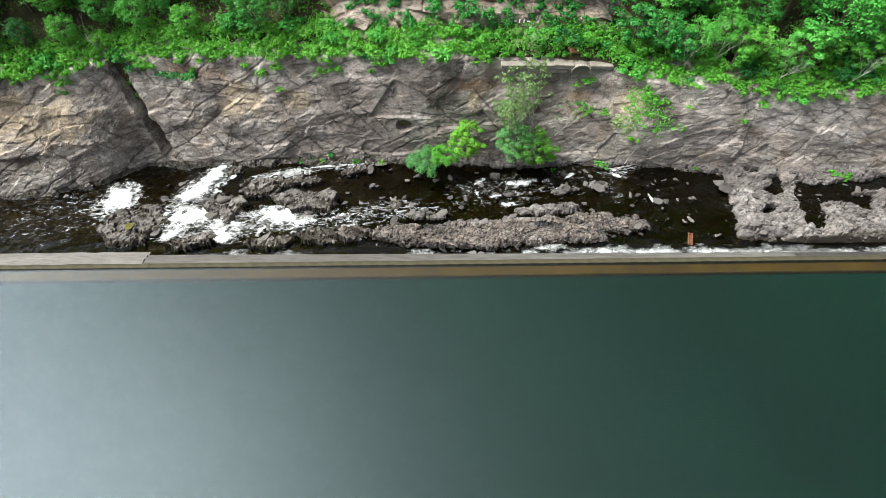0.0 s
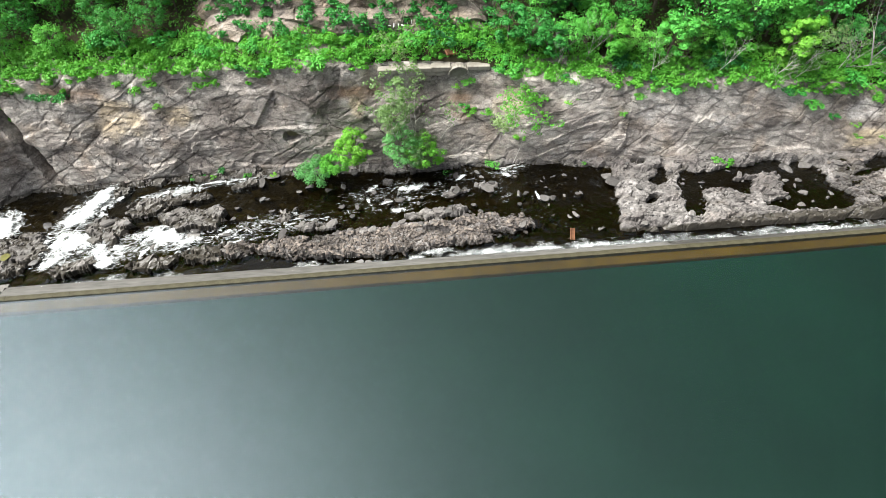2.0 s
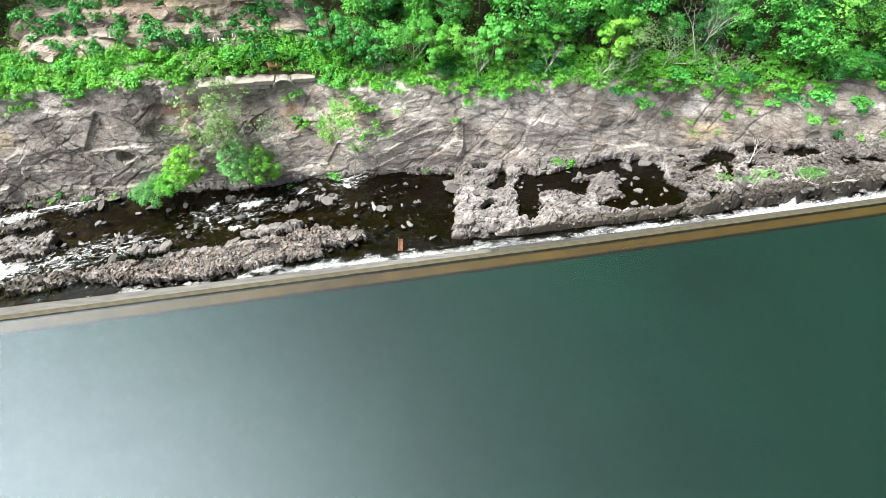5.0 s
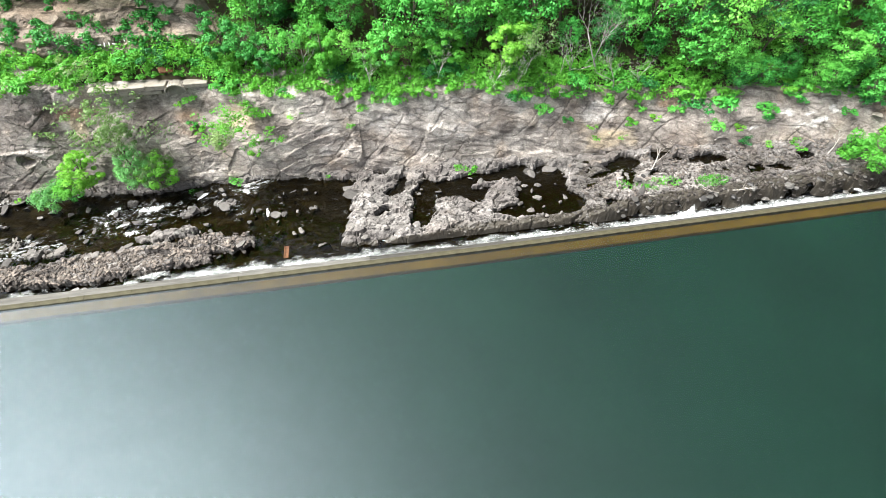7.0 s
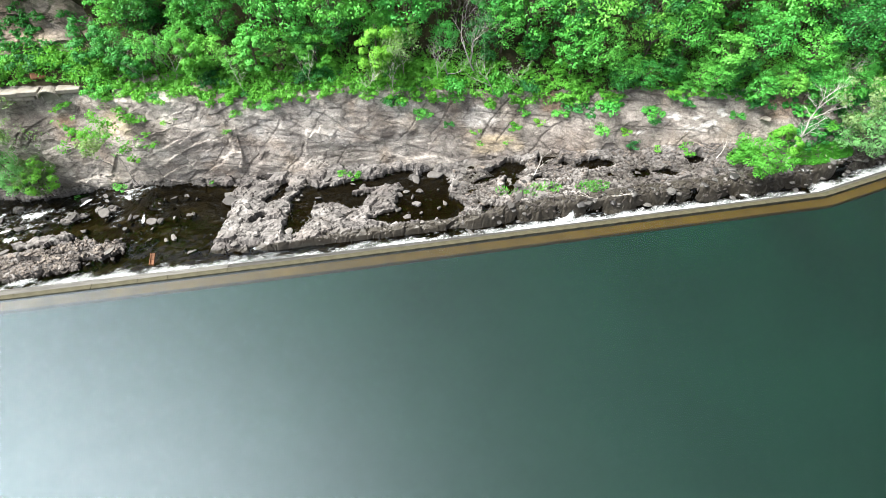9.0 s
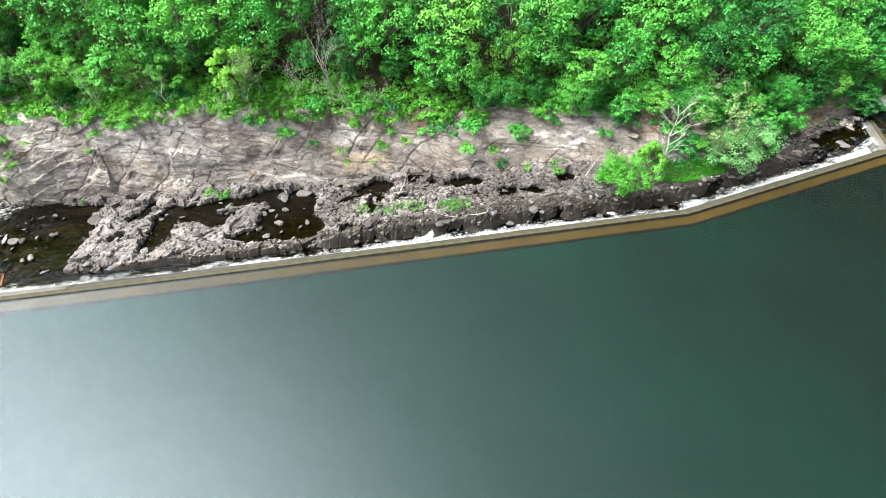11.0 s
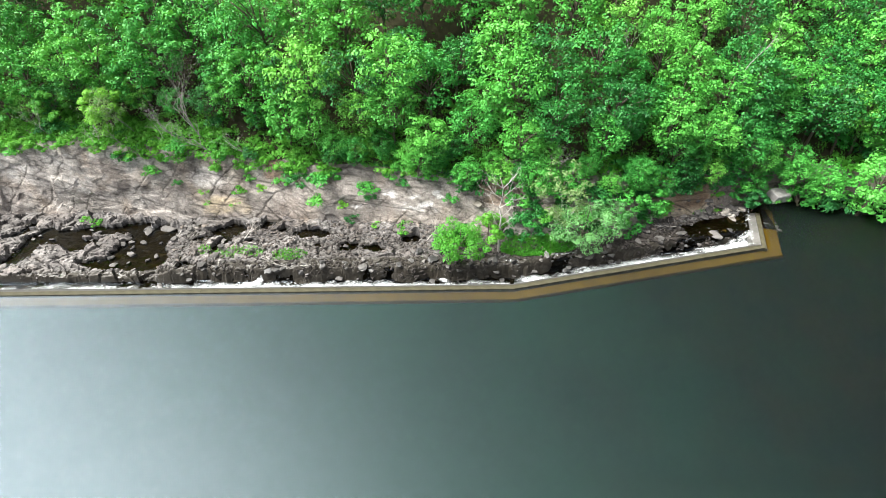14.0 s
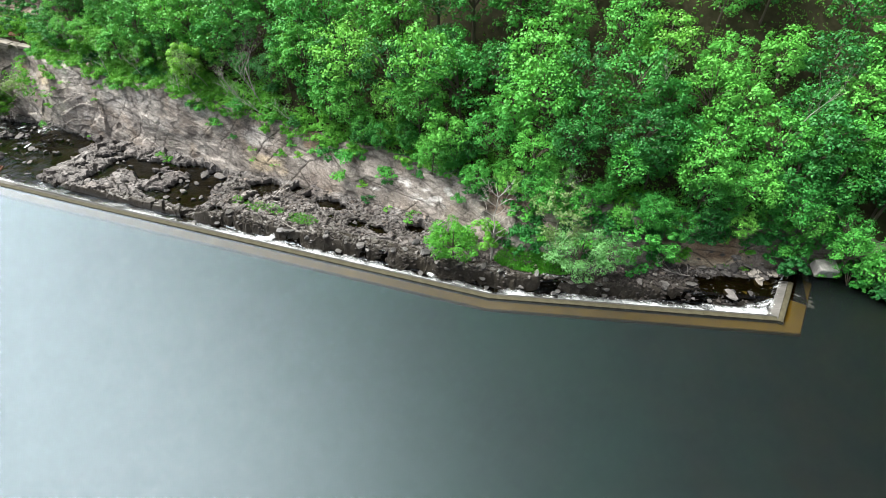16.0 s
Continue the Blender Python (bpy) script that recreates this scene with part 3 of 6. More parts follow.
# ---------------------------------------------------------------- channel
bx = np.arange(-66, 109.6, 0.14)
fyv, fzv = foot(bx)
bs = np.linspace(0, 1, 126)
loose = np.random.RandomState(41)
bs = bs[None, :] + loose.uniform(-0.38, 0.38, (len(bx), len(bs))) / len(bs) * ((bs > 0) & (bs < 1))[None, :]
px = bx[:, None] + loose.uniform(-0.05, 0.05, bs.shape)
py = crest_y(px) + 1.2 + bs * (fyv - crest_y(bx))[:, None]
pz = bed_height(px, py)
tagged(grid_object("channel_bed", px, py, pz, BED, {"over_water": pz - wet_level(px, py) - 2.0 * smooth(4.6, 2.6, py - crest_y(px)) - 0.5 * smooth(0, -12, px)}), "fractured grey bedrock of the spillway channel, wet and dark at the water", "river bed", kind="structure")

sx = np.arange(-72, 109.2, 0.3)
sv = np.linspace(0, 1, 56)
py = (crest_y(sx) + 1.0)[:, None] + sv[None, :] * (foot(sx)[0] + 0.6 - crest_y(sx) - 1.0)[:, None]
px = np.broadcast_to(sx[:, None], py.shape)
slope = np.abs(np.gradient(water_level(sx), sx))[:, None]
RAPIDS = [(-34.5, 40.3, 3.4, 3.0, 60, 0.66), (-25.8, 41.6, 5.8, 2.6, 58, 0.66), (-24.8, 36.6, 5.6, 2.8, -5, 0.66), (-20.0, 36.2, 3.4, 2.4, 0, 0.6), (-15.2, 36.2, 4.6, 2.0, -5, 0.62),
          (-16.5, 43.4, 4.5, 0.9, 6, 0.8), (-10.0, 44.2, 5.0, 0.6, 5, 0.7), (-9.0, 36.2, 4.0, 1.4, 0, 0.55), (6.5, 39.6, 6.0, 2.6, 0, 0.32), (13.0, 40.4, 4.5, 2.2, 10, 0.28), (18.6, 41.0, 2.6, 1.2, 15, 0.42), (-4.0, 37.4, 5.0, 1.6, 0, 0.5),
          (17.5, 38.0, 1.0, 2.0, 0, 0.3), (-40, 38.5, 7, 4, 0, 0.3)]
cover = 0 * px
for ex, ey, ax, ay, turn, k in RAPIDS:
    cover = np.maximum(cover, 0.85 * k * smooth(1.35, 0.45, ellipse(px, py, ex, ey, ax, ay, turn)))
toe_run = smooth(4.2, 2.0, py - crest_y(px)) * smooth(30, 36, px)
cover = np.maximum(cover, toe_run * (0.15 + 0.35 * vnoise(px * 0.22, 0 * px, 0 * px, 63)))
pz = wet_level(px, py) + (0.04 + 0.35 * slope) * fbm(px * 0.9, py * 1.3, 0 * px, 3, 61)
tagged(grid_object("channel_water", px, py, pz, STREAM, {"foam_cover": np.clip(cover, 0, 1)}, flat=False), "shallow dark stream water running between the rocks", "water", kind="structure")

# ---------------------------------------------------------------- cliff
cx = np.arange(-74, 128, 0.135)
fyv, fzv = foot(cx)
tyv, tzv = lip(cx)
cs = np.linspace(0, 1, 124)
# profile: buried foot, foot, middle, lip, shoulder
key_s = np.array([0, 0.10, 0.45, 0.80, 1.0])
yy = np.stack([fyv - 0.3, fyv, fyv + 0.42 * (tyv - fyv), tyv, tyv + 2.4], 1)
zz = np.stack([fzv - 1.3, fzv, fzv + 0.52 * (tzv - fzv), tzv, tzv + 1.3], 1)
shift = cs[None, :] + loose.uniform(-0.36, 0.36, (len(cx), len(cs))) / len(cs) * ((cs > 0) & (cs < 1))[None, :]
base_y = np.stack([np.interp(k, key_s, r) for k, r in zip(shift, yy)])
base_z = np.stack([np.interp(k, key_s, r) for k, r in zip(shift, zz)])
px = cx[:, None] + loose.uniform(-0.048, 0.048, base_y.shape)
ny, nz = -np.gradient(base_z, axis=1), np.gradient(base_y, axis=1)
ln = np.sqrt(ny ** 2 + nz ** 2)
ny, nz = ny / ln, nz / ln
tilt = np.where(px < 30, 0.35, -0.45)
u, w = px + base_z * 0.55 * np.sign(tilt), base_z - px * tilt
b1 = blocks(u * 0.17, base_y * 0.2, w * 0.30, 71, 1.6, 0.6, 80.0)[0]
b2 = blocks(u * 0.40, base_y * 0.4, w * 0.95, 81, 1.7, 0.6, 90.0)[0]
b3 = blocks(u * 1.3, base_y * 1.2, w * 2.4, 91, 1.6, 0.5, 90.0)[0]
amount = smooth(1.0, 0.86, cs)[None, :] * 0.75 + 0.25
height_ok = np.clip((tzv - fzv) / 8.0, 0.35, 1.0)[:, None]
wob = fbm(px * 0.25, base_y * 0.3, base_z * 0.3, 4, 93)


def joints(q, seed, width):
    """Unevenly spaced long joints across the direction q."""
    cell = np.floor(q)
    best = 9 + 0 * q
    for o in (-1, 0, 1):
        best = np.minimum(best, np.abs(q - cell - o - 0.15 - 0.7 * h3(cell + o, 0 * cell, 0 * cell, seed)))
    return smooth(width, 0.0, best)


dip = np.where(px < 8, -1.0, 1.0)
joint_a = joints((base_z * 0.9 + dip * px * 0.62) * 0.42 + 0.30 * wob, 5, 0.060)
joint_b = joints((base_z - dip * px * 1.1) * 0.26 + 0.30 * wob + 9, 6, 0.050)
joint_c = joints(base_z * 0.55 + px * 0.05 + 0.25 * wob + 4, 7, 0.07)
plain = 1 - 0.35 * smooth(14, 20, px) * smooth(54, 46, px)
cracked = [plain * smooth(0.0 - 0.14 * smooth(44, 54, px), 0.22, fbm(px * 0.22, base_y * 0.25, base_z * 0.28 + o, 3, 94)) for o in (4, 11, 23)]
open_joint = np.maximum(np.maximum(joint_a * cracked[0] * (1 - 0.7 * smooth(14, 20, px) * smooth(54, 46, px)), joint_b * cracked[1]), 0.7 * joint_c * cracked[2])
disp = amount * height_ok * (plain * (0.30 + 0.10 * smooth(16, 8, px) + 0.15 * smooth(50, 60, px)) * b1 + 0.15 * b2 + 0.055 * b3 - 0.06 * open_joint + 0.22 * smooth(40, 54, px) * fbm((base_z * 0.9 + px * 0.62) * 1.3, (base_z - px) * 0.16, 0 * px, 4, 92) + 0.7 * fbm(px * 0.12, 0 * px, base_z * 0.15, 3, 95) + 0.05 * wob)
# the open cleft that runs down through the left part
line = -33.0 + (4.2 - base_z) * 0.27
gap = np.abs(px - line + 0.4 * fbm(px, base_y, base_z, 2, 97))
disp = disp - 2.6 * smooth(0.85, 0.20, gap) * smooth(-7.5, -4, base_z) + 0.35 * smooth(0.3, -3.0, px - line) * smooth(-9, 0, px - line)
seat = smooth(4.5, 6.0, px) * smooth(18.5, 17, px) * smooth(3.6, 4.6, base_z)
disp = disp * (1 - 0.85 * seat) - 0.25 * seat
mouth = smooth(1.15, 0.75, np.hypot((px + 3.3 - 0.4 * base_z) / 0.85, (base_z + 0.5) / 0.5) + 0.5 * fbm(px * 1.5, 0 * px, base_z * 1.5, 2, 98))
disp = disp - 1.6 * mouth
py, pz = base_y + ny * disp, base_z + nz * disp
torn = 0.7 * fbm(px * 0.7, 0 * px, base_z * 0.7, 4, 99)


def stain(*patches):
    total = 0 * px
    for sx_, sz_, wide, tall in patches:
        total = np.maximum(total, smooth(1.15, 0.45, np.hypot((px - sx_) / wide, (base_z - sz_) / tall) + torn))
    return total


# the tan patch at x -43 only lightens the left end of the cliff
stains = {"open_joint": open_joint, "over_water": pz - water_level(px) - 0.2, "umber_stain": 0.34 * smooth(-16, -6, px) * smooth(27, 14, px) * smooth(0.75, -0.2, torn) + 0.5 * smooth(46, 56, px) + 0.35 * smooth(92, 97, px), "tan_patch": stain((-21.0, 1.2, 3.2, 2.2), (-43.0, 0.0, 7.0, 3.5), (-14.5, 1.6, 2.0, 1.2), (18.7, 4.0, 1.6, 1.4), (3.5, 3.6, 0.8, 2.2), (54.0, 1.0, 3.0, 1.0), (100.5, 1.2, 4.0, 1.8)),
          "brown_stain": stain((13.7, 3.2, 1.6, 1.5), (-24.9, 3.7, 3.4, 1.0), (3.0, 4.5, 3.0, 0.8), (96.5, 3.0, 2.4, 1.4), (101.0, 2.0, 3.0, 1.6), (82.0, 4.0, 2.0, 1.2), (60.0, 4.5, 1.6, 1.2)),
          "dark_stain": stain((16.5, 5.0, 2.4, 0.9), (0.2, 3.6, 2.6, 2.2), (-9.5, 2.6, 3.0, 1.2), (10.0, 3.5, 2.6, 2.0), (22.0, 3.4, 2.0, 1.2), (44.0, 2.8, 1.4, 1.8)),
          "quartz_vein": stain((74.6, 2.4, 2.0, 0.9), (71.6, 3.1, 1.2, 0.6), (76.6, 3.4, 1.0, 0.5), (68.4, 2.0, 0.8, 0.5)) * smooth(-0.12, 0.14, fbm(px * 1.1 + base_z * 1.2, 0 * px, base_z * 2.4 - px * 0.6, 3, 96)),
          "pale_stain": stain((-1.7, 0.8, 0.9, 1.4), (26.4, 1.0, 0.9, 0.7), (33.0, 3.5, 1.6, 1.2), (40.0, 2.6, 1.6, 1.0), (53.5, 3.4, 2.0, 1.0))}
tagged(grid_object("cliff", px, py, pz, CLIFF, stains), "jointed grey-brown rock cliff above the channel", "cliff", kind="structure")
CLIFF_X, CLIFF_Y, CLIFF_Z = px, py, pz

# ---------------------------------------------------------------- weir
weir = tagged(new("spillway_weir"), "long low stone weir with mossy coping and worn concrete apron", "weir", kind="structure")


def crest_frame(x):
    """A place on the crest's waterline, the way along it and the way across, downstream."""
    a, b = crest_y(x - 0.05), crest_y(x + 0.05)
    d = Vector((0.1, b - a, 0)).normalized()
    return Vector((x, float(crest_y(x)), 0)), d, Vector((-d.y, d.x, 0))


def apron_width(x):
    """How wide the apron behind the coping is: it narrows towards the end of the weir."""
    return np.interp(x, [-30, -10, 30, 60, 107], [1.0, 0.88, 0.58, 0.40, 0.40])


def sweep(name, stations, profile, material, label, wobble=0.0, seed=0):
    """A profile of (across, up) drawn along the crest."""
    verts, faces, k = [], [], len(profile)
    for i, x in enumerate(stations):
        p, d, c = crest_frame(x)
        for j, (a, z) in enumerate(profile):
            if name == "apron" and a > 0.4:
                a = 0.4 + (a - 0.4) * float(apron_width(x))
            n = wobble * vnoise(np.array(x * 1.3), np.array(j * 3.1), np.array(0.0), seed)
            miter = d * (1.417 * max(-a, 0.0)) if x > 106.4 else Vector()
            verts.append(p + miter + c * (a + float(n)) + Vector((0, 0, z + float(n) * 0.5)))
    for i in range(len(stations) - 1):
        for j in range(k - 1):
            faces.append((i * k + j, (i + 1) * k + j, (i + 1) * k + j + 1, i * k + j + 1))
    faces.append(tuple(range(k)))
    faces.append(tuple(reversed(range((len(stations) - 1) * k, len(stations) * k))))
    ob = mesh_object(name, verts, faces, material, parent=weir)
    ob["label"] = label
    return ob


ends = [83.15, 83.25, 106.55]
stations = list(np.arange(-23.5, 83, 0.8)) + ends[:2] + list(np.arange(84, 106.2, 0.8)) + [ends[2]]
far_st = list(np.arange(-76, -23.5, 1.0)) + [-23.5]
sweep("ledge", far_st + stations[1:], [(-0.93, -2.7), (-0.92, -0.60), (-0.88, -0.34), (-0.82, -0.27), (0.02, -0.22), (0.02, -2.7)], LEDGE, "brown drowned stone ledge just under the water", 0.02, 3)
APRON = [(0.40, -1.2), (0.40, 0.10), (0.9, 0.04), (1.62, -0.22), (1.70, -0.34), (1.75, -4.5)]
sweep("apron", [s for s in stations if s < 31], APRON, CONCRETE, "smooth grey weathered concrete slope behind the coping", 0.012, 5)
sweep("apron", [s for s in stations if s > 29.5], APRON, WETCONCRETE, "dark wet concrete slope with water running off it", 0.012, 5)
sweep("old_apron", far_st, [(0.40, -1.2), (0.40, 0.16), (0.95, 0.14), (1.0, -0.03), (1.45, -0.05), (1.5, -0.25), (1.95, -0.28), (2.0, -8.5)], OLDSTONE, "worn stepped stone courses with broken edges", 0.05, 7)
rnd = random.Random(4)
stone_bms = []
for k in range(6):
    bm = box_bm(1.178, 0.44, 0.5, 0.012, 0.008, rnd)
    me = bpy.data.meshes.new("coping_stone")
    bm.to_mesh(me)
    bm.free()
    me.materials.append(COPING)
    stone_bms.append(me)
x = -76.0
while x < 105.9:
    p, d, c = crest_frame(x + 0.6)
    ob = new("coping_stone", rnd.choice(stone_bms))
    ob.parent = weir
    ob.matrix_basis = Matrix.Translation(p + c * 0.21 + Vector((0, 0, -0.13 + rnd.uniform(-0.012, 0.012)))) @ Matrix.Rotation(math.atan2(d.y, d.x), 4, "Z")
    x += 1.18 * d.x
# short wing that closes the weir against the bank
wing = tagged(new("weir_wing"), "short return of the weir, streaked concrete with water spilling over", "weir", kind="structure")
wa, wb = Vector((106.60, 35.0, 0)), Vector((108.25, 41.3, 0))
wd = (wb - wa).normalized()
wc = Vector((-wd.y, wd.x, 0))
for name, profile, material in (("ledge", [(-1.6, -2.7), (-1.58, -0.70), (-1.40, -0.34), (0.0, -0.22), (0.0, -2.7)], LEDGE), ("coping", [(0.0, -1.2), (0.0, 0.10), (0.06, 0.14), (0.42, 0.13), (0.45, -1.2)], COPING), ("apron", [(0.45, -1.2), (0.45, 0.10), (1.05, -0.15), (1.1, -3)], CONCRETE)):
    verts, faces, k = [], [], len(profile)
    for s in (0.0 if name == "ledge" else -0.2, 6.6 if name == "ledge" else 5.2):
        for a, z in profile:
            verts.append(wa + wd * (s if s else -0.123 * max(-a, 0.0)) + wc * a + Vector((0, 0, z)))
    faces = [(j, k + j, k + j + 1, j + 1) for j in range(k - 1)] + [tuple(range(k)), tuple(reversed(range(k, 2 * k)))]
    mesh_object(name, verts, faces, material, parent=wing)

# ---------------------------------------------------------------- white water
def foam(cx, cy, length, width, turn, material=FOAM, lift=0.06, lump=0.12, name="white_water", seed=0):
    """A torn sheet of white water that follows the stream."""
    nu, nv = max(6, int(length / 0.22)), max(5, int(width / 0.2))
    a, b = np.meshgrid(np.linspace(-1, 1, nu), np.linspace(-1, 1, nv), indexing="ij")
    c, s = math.cos(radians(turn)), math.sin(radians(turn))
    u, w = a * length / 2 * 1.25, b * width / 2 * 1.45 + 0.20 * width * np.sin(a * 2.2 + seed)
    x, y = cx + u * c - w * s, cy + u * s + w * c
    lum = fbm(x * 1.6, y * 1.6, 0 * x, 3, 101 + seed)
    z = wet_level(x, y) + lift + lump * (lum + 0.5) + (0.24 if width > 1.2 else 0.10)
    core = 1.5 if width > 1.2 else 1.1
    dens = np.clip(core - 1.25 * np.sqrt(a * a * 0.9 + b * b) + 1.1 * lum, 0, 1.4)
    return tagged(grid_object(name, x, y, z, material, {"foam_cover": dens}, flat=False), "foaming white water tumbling between dark rocks", "white water", "rapids of the stream", "stuff")


FOAM_RUNS_LOWER = [
    (-34.0, 40.6, 4.2, 3.2, 60), (-24.7, 43.9, 5.2, 1.5, 62), (-26.0, 41.2, 3.0, 2.0, 60), (-22.5, 43.0, 3.6, 0.8, 65), (-25.2, 37.2, 6.4, 2.5, -8), (-26.8, 35.2, 3.4, 1.1, 25),
    (-21.0, 34.8, 4.2, 1.3, -48), (-19.9, 36.2, 1.6, 0.8, 20), (-15.8, 36.5, 5.6, 1.7, -12), (-17.2, 35.0, 2.4, 0.7, 50), (-12.2, 35.9, 1.8, 0.7, 0), (-17.4, 43.4, 4.4, 0.8, 8),
    (-11.5, 44.0, 8.5, 0.34, 3), (-9.8, 36.3, 2.8, 0.4, 20),
]
FOAM_RUNS_MIDDLE = [
    (4.6, 40.9, 2.3, 0.7, 20), (8.9, 40.3, 4.4, 0.85, -5), (4.2, 39.3, 1.7, 0.4, -70), (7.3, 37.3, 2.2, 0.55, 5), (6.0, 38.6, 2.0, 0.5, 10), (13.4, 40.5, 2.2, 0.5, 30), (12.0, 38.9, 1.4, 0.4, 40),
    (18.7, 40.7, 2.8, 0.7, -20), (18.3, 39.9, 1.6, 0.4, -40), (20.6, 36.5, 1.6, 0.25, -80), (34.5, 31.9, 2.0, 0.45, 98), (59.6, 31.0, 3.4, 0.9, 14), (66.5, 30.9, 2.4, 0.6, 8),
    (77.0, 31.7, 1.8, 0.7, -25), (83.0, 33.0, 1.8, 0.6, -20), (87.4, 34.0, 2.8, 0.7, 10), (93.0, 35.2, 1.8, 0.5, 10),
]
for i, f in enumerate(FOAM_RUNS_LOWER + FOAM_RUNS_MIDDLE + [(105.6, 37.0, 2.4, 0.8, 20)]):
    foam(*f, seed=i * 5)
# thin film over the apron's edge, and the white run along its foot
for x0, x1, k in ((-23.3, 5, 0.10), (5, 30, 0.22), (30, 60, 0.32), (60, 83, 0.30), (83.4, 106.0, 0.40)):
    xs = np.arange(x0, x1 + 0.01, 0.2)
    vs = np.linspace(0, 1, 6)
    x = np.broadcast_to(xs[:, None], (len(xs), 6))
    across = 0.80 + 0.94 * vs[None, :] + 0 * x
    y = crest_y(x) + 0.4 + (across - 0.4) * apron_width(x)
    lum = fbm(x * 0.5, y * 2, 0 * x, 3, 151)
    z = np.interp(across, [0.9, 1.62, 1.70, 1.75], [0.06, -0.20, -0.31, -0.5])
    dens = k * 1.1 * vs[None, :] ** 1.6 + 0.30 * lum
    tagged(grid_object("spill", x, y, z, SPRAY, {"foam_cover": np.clip(dens, 0, 1)}, flat=False), "thin white veil of water running off the weir", "white water", "spill along the weir", "stuff")
for x0, x1, k, wide in ((-24, 8, 0.22, 0.5), (8, 30, 0.62, 0.7), (30, 52, 0.62, 0.58), (52, 66, 0.95, 0.62), (66, 83, 0.9, 0.6), (83.4, 106.0, 1.0, 0.75)):
    xs = np.arange(x0, x1 + 0.01, 0.2)
    vs = np.linspace(-0.25, 1, 13)
    x = np.broadcast_to(xs[:, None], (len(xs), 13))
    level = np.maximum(wet_level(x, crest_y(x) + 2.5), -4.8)
    rim = 0.4 + 1.35 * apron_width(x)
    start = rim + 0.80 * np.maximum(-level - 0.35, 0)
    across = np.maximum(start + wide * 1.5 * vs[None, :], rim + 0.03 + 0.02 * vs[None, :])
    y = crest_y(x) + across
    lum = fbm(x * 0.6, y * 1.3, 0 * x, 4, 171)
    swell = 0.35 * vnoise(x * 0.16, 0 * x, 0 * x, 181)
    z = np.maximum(wet_level(x, y), -4.8) + 0.14 + 0.03 * lum
    dens = k * (0.86 + 0.8 * swell - 0.95 * np.maximum(vs[None, :], 0) ** 0.8) + 0.02 + 0.55 * lum
    if 5 < x0 < 50:
        dens = dens * smooth(-0.25, 0.15, vs)[None, :]
    tagged(grid_object("foot_run", x, y, z, SPRAY, {"foam_cover": np.clip(dens, 0, 1.6)}, flat=False), "white water racing along the foot of the weir", "white water", "spill along the weir", "stuff")
ws = np.linspace(0.4, 6.2, 26)
wv = np.linspace(0, 1, 10)
S, V = np.meshgrid(ws, wv, indexing="ij")
A = 0.9 + 1.7 * V
x, y = wa.x + wd.x * S + wc.x * A, wa.y + wd.y * S + wc.y * A
z = np.interp(A, [0.45, 1.25, 1.6, 2.6], [0.16, -0.10, -0.55, -1.0]) + 0.06 * fbm(x * 2, y * 2, 0 * x, 3, 191)
tagged(grid_object("cascade", x, y, z, FOAM, {"foam_cover": np.clip(0.38 - 0.2 * V + 0.7 * fbm(x * 1.2, y * 3, 0 * x, 3, 193), 0, 1)}, flat=False), "white cascade pouring in over the end of the weir", "white water", "spill along the weir", "stuff")

# ---------------------------------------------------------------- rocks
def rock_mesh(name, seed, material, cuts=15, sub=2, flatness=0.62):
    r = random.Random(seed)
    bm = bmesh.new()
    bmesh.ops.create_icosphere(bm, subdivisions=sub, radius=0.62)
    for _ in range(cuts):
        n = Vector((r.gauss(0, 1), r.gauss(0, 1), r.gauss(0, 0.8))).normalized()
        d = r.uniform(0.22, 0.44)
        for v in bm.verts:
            k = v.co.dot(n) - d
            if k > 0:
                v.co -= n * k
    lid = Vector((r.uniform(-0.2, 0.2), r.uniform(-0.2, 0.2), 1)).normalized()
    for v in bm.verts:
        k = v.co.dot(lid) - 0.26
        if k > 0:
            v.co -= lid * k
    for v in bm.verts:
        v.co.z *= flatness
        v.co += Vector([r.uniform(-0.012, 0.012) for _ in range(3)])
    me = bpy.data.meshes.new(name)
    bm.to_mesh(me)
    bm.free()
    me.materials.append(material)
    return me


DRY = [rock_mesh("boulder", 200 + i, STONE) for i in range(8)]
WET = [rock_mesh("boulder", 220 + i, WETSTONE) for i in range(6)]
rnd = random.Random(7)


LOOSE = {True: [], False: []}  # stones too small to count


def boulder(x, y, size, dry=True, sink=0.25):
    zb = float(bed_height(np.array([x]), np.array([y]))[0])
    me = rnd.choice(DRY if dry else WET)
    sx, sy = size * rnd.uniform(0.8, 1.5), size * rnd.uniform(0.7, 1.1)
    top = max(zb + (0.64 - sink) * size * rnd.uniform(0.7, 1.1), float(wet_level(np.array([x]), np.array([y]))[0]) + 0.22 * size)
    half = (top - zb + 0.12) / 2
    m = Matrix.Translation((x, y, top - half)) @ Euler((rnd.uniform(-0.2, 0.2), rnd.uniform(-0.2, 0.2), rnd.uniform(0, 6.3))).to_matrix().to_4x4() @ Matrix.Diagonal((sx, sy, max(half / 0.28, 0.4 * size), 1))
    if size < 0.62:
        LOOSE[dry].append((me, m))
        return None
    ob = new("boulder", me)
    ob.matrix_basis = m
    return tagged(ob, "angular dry grey boulder lying in the channel" if dry else "wet black boulder lying in the stream", "rock", "boulders in the channel")


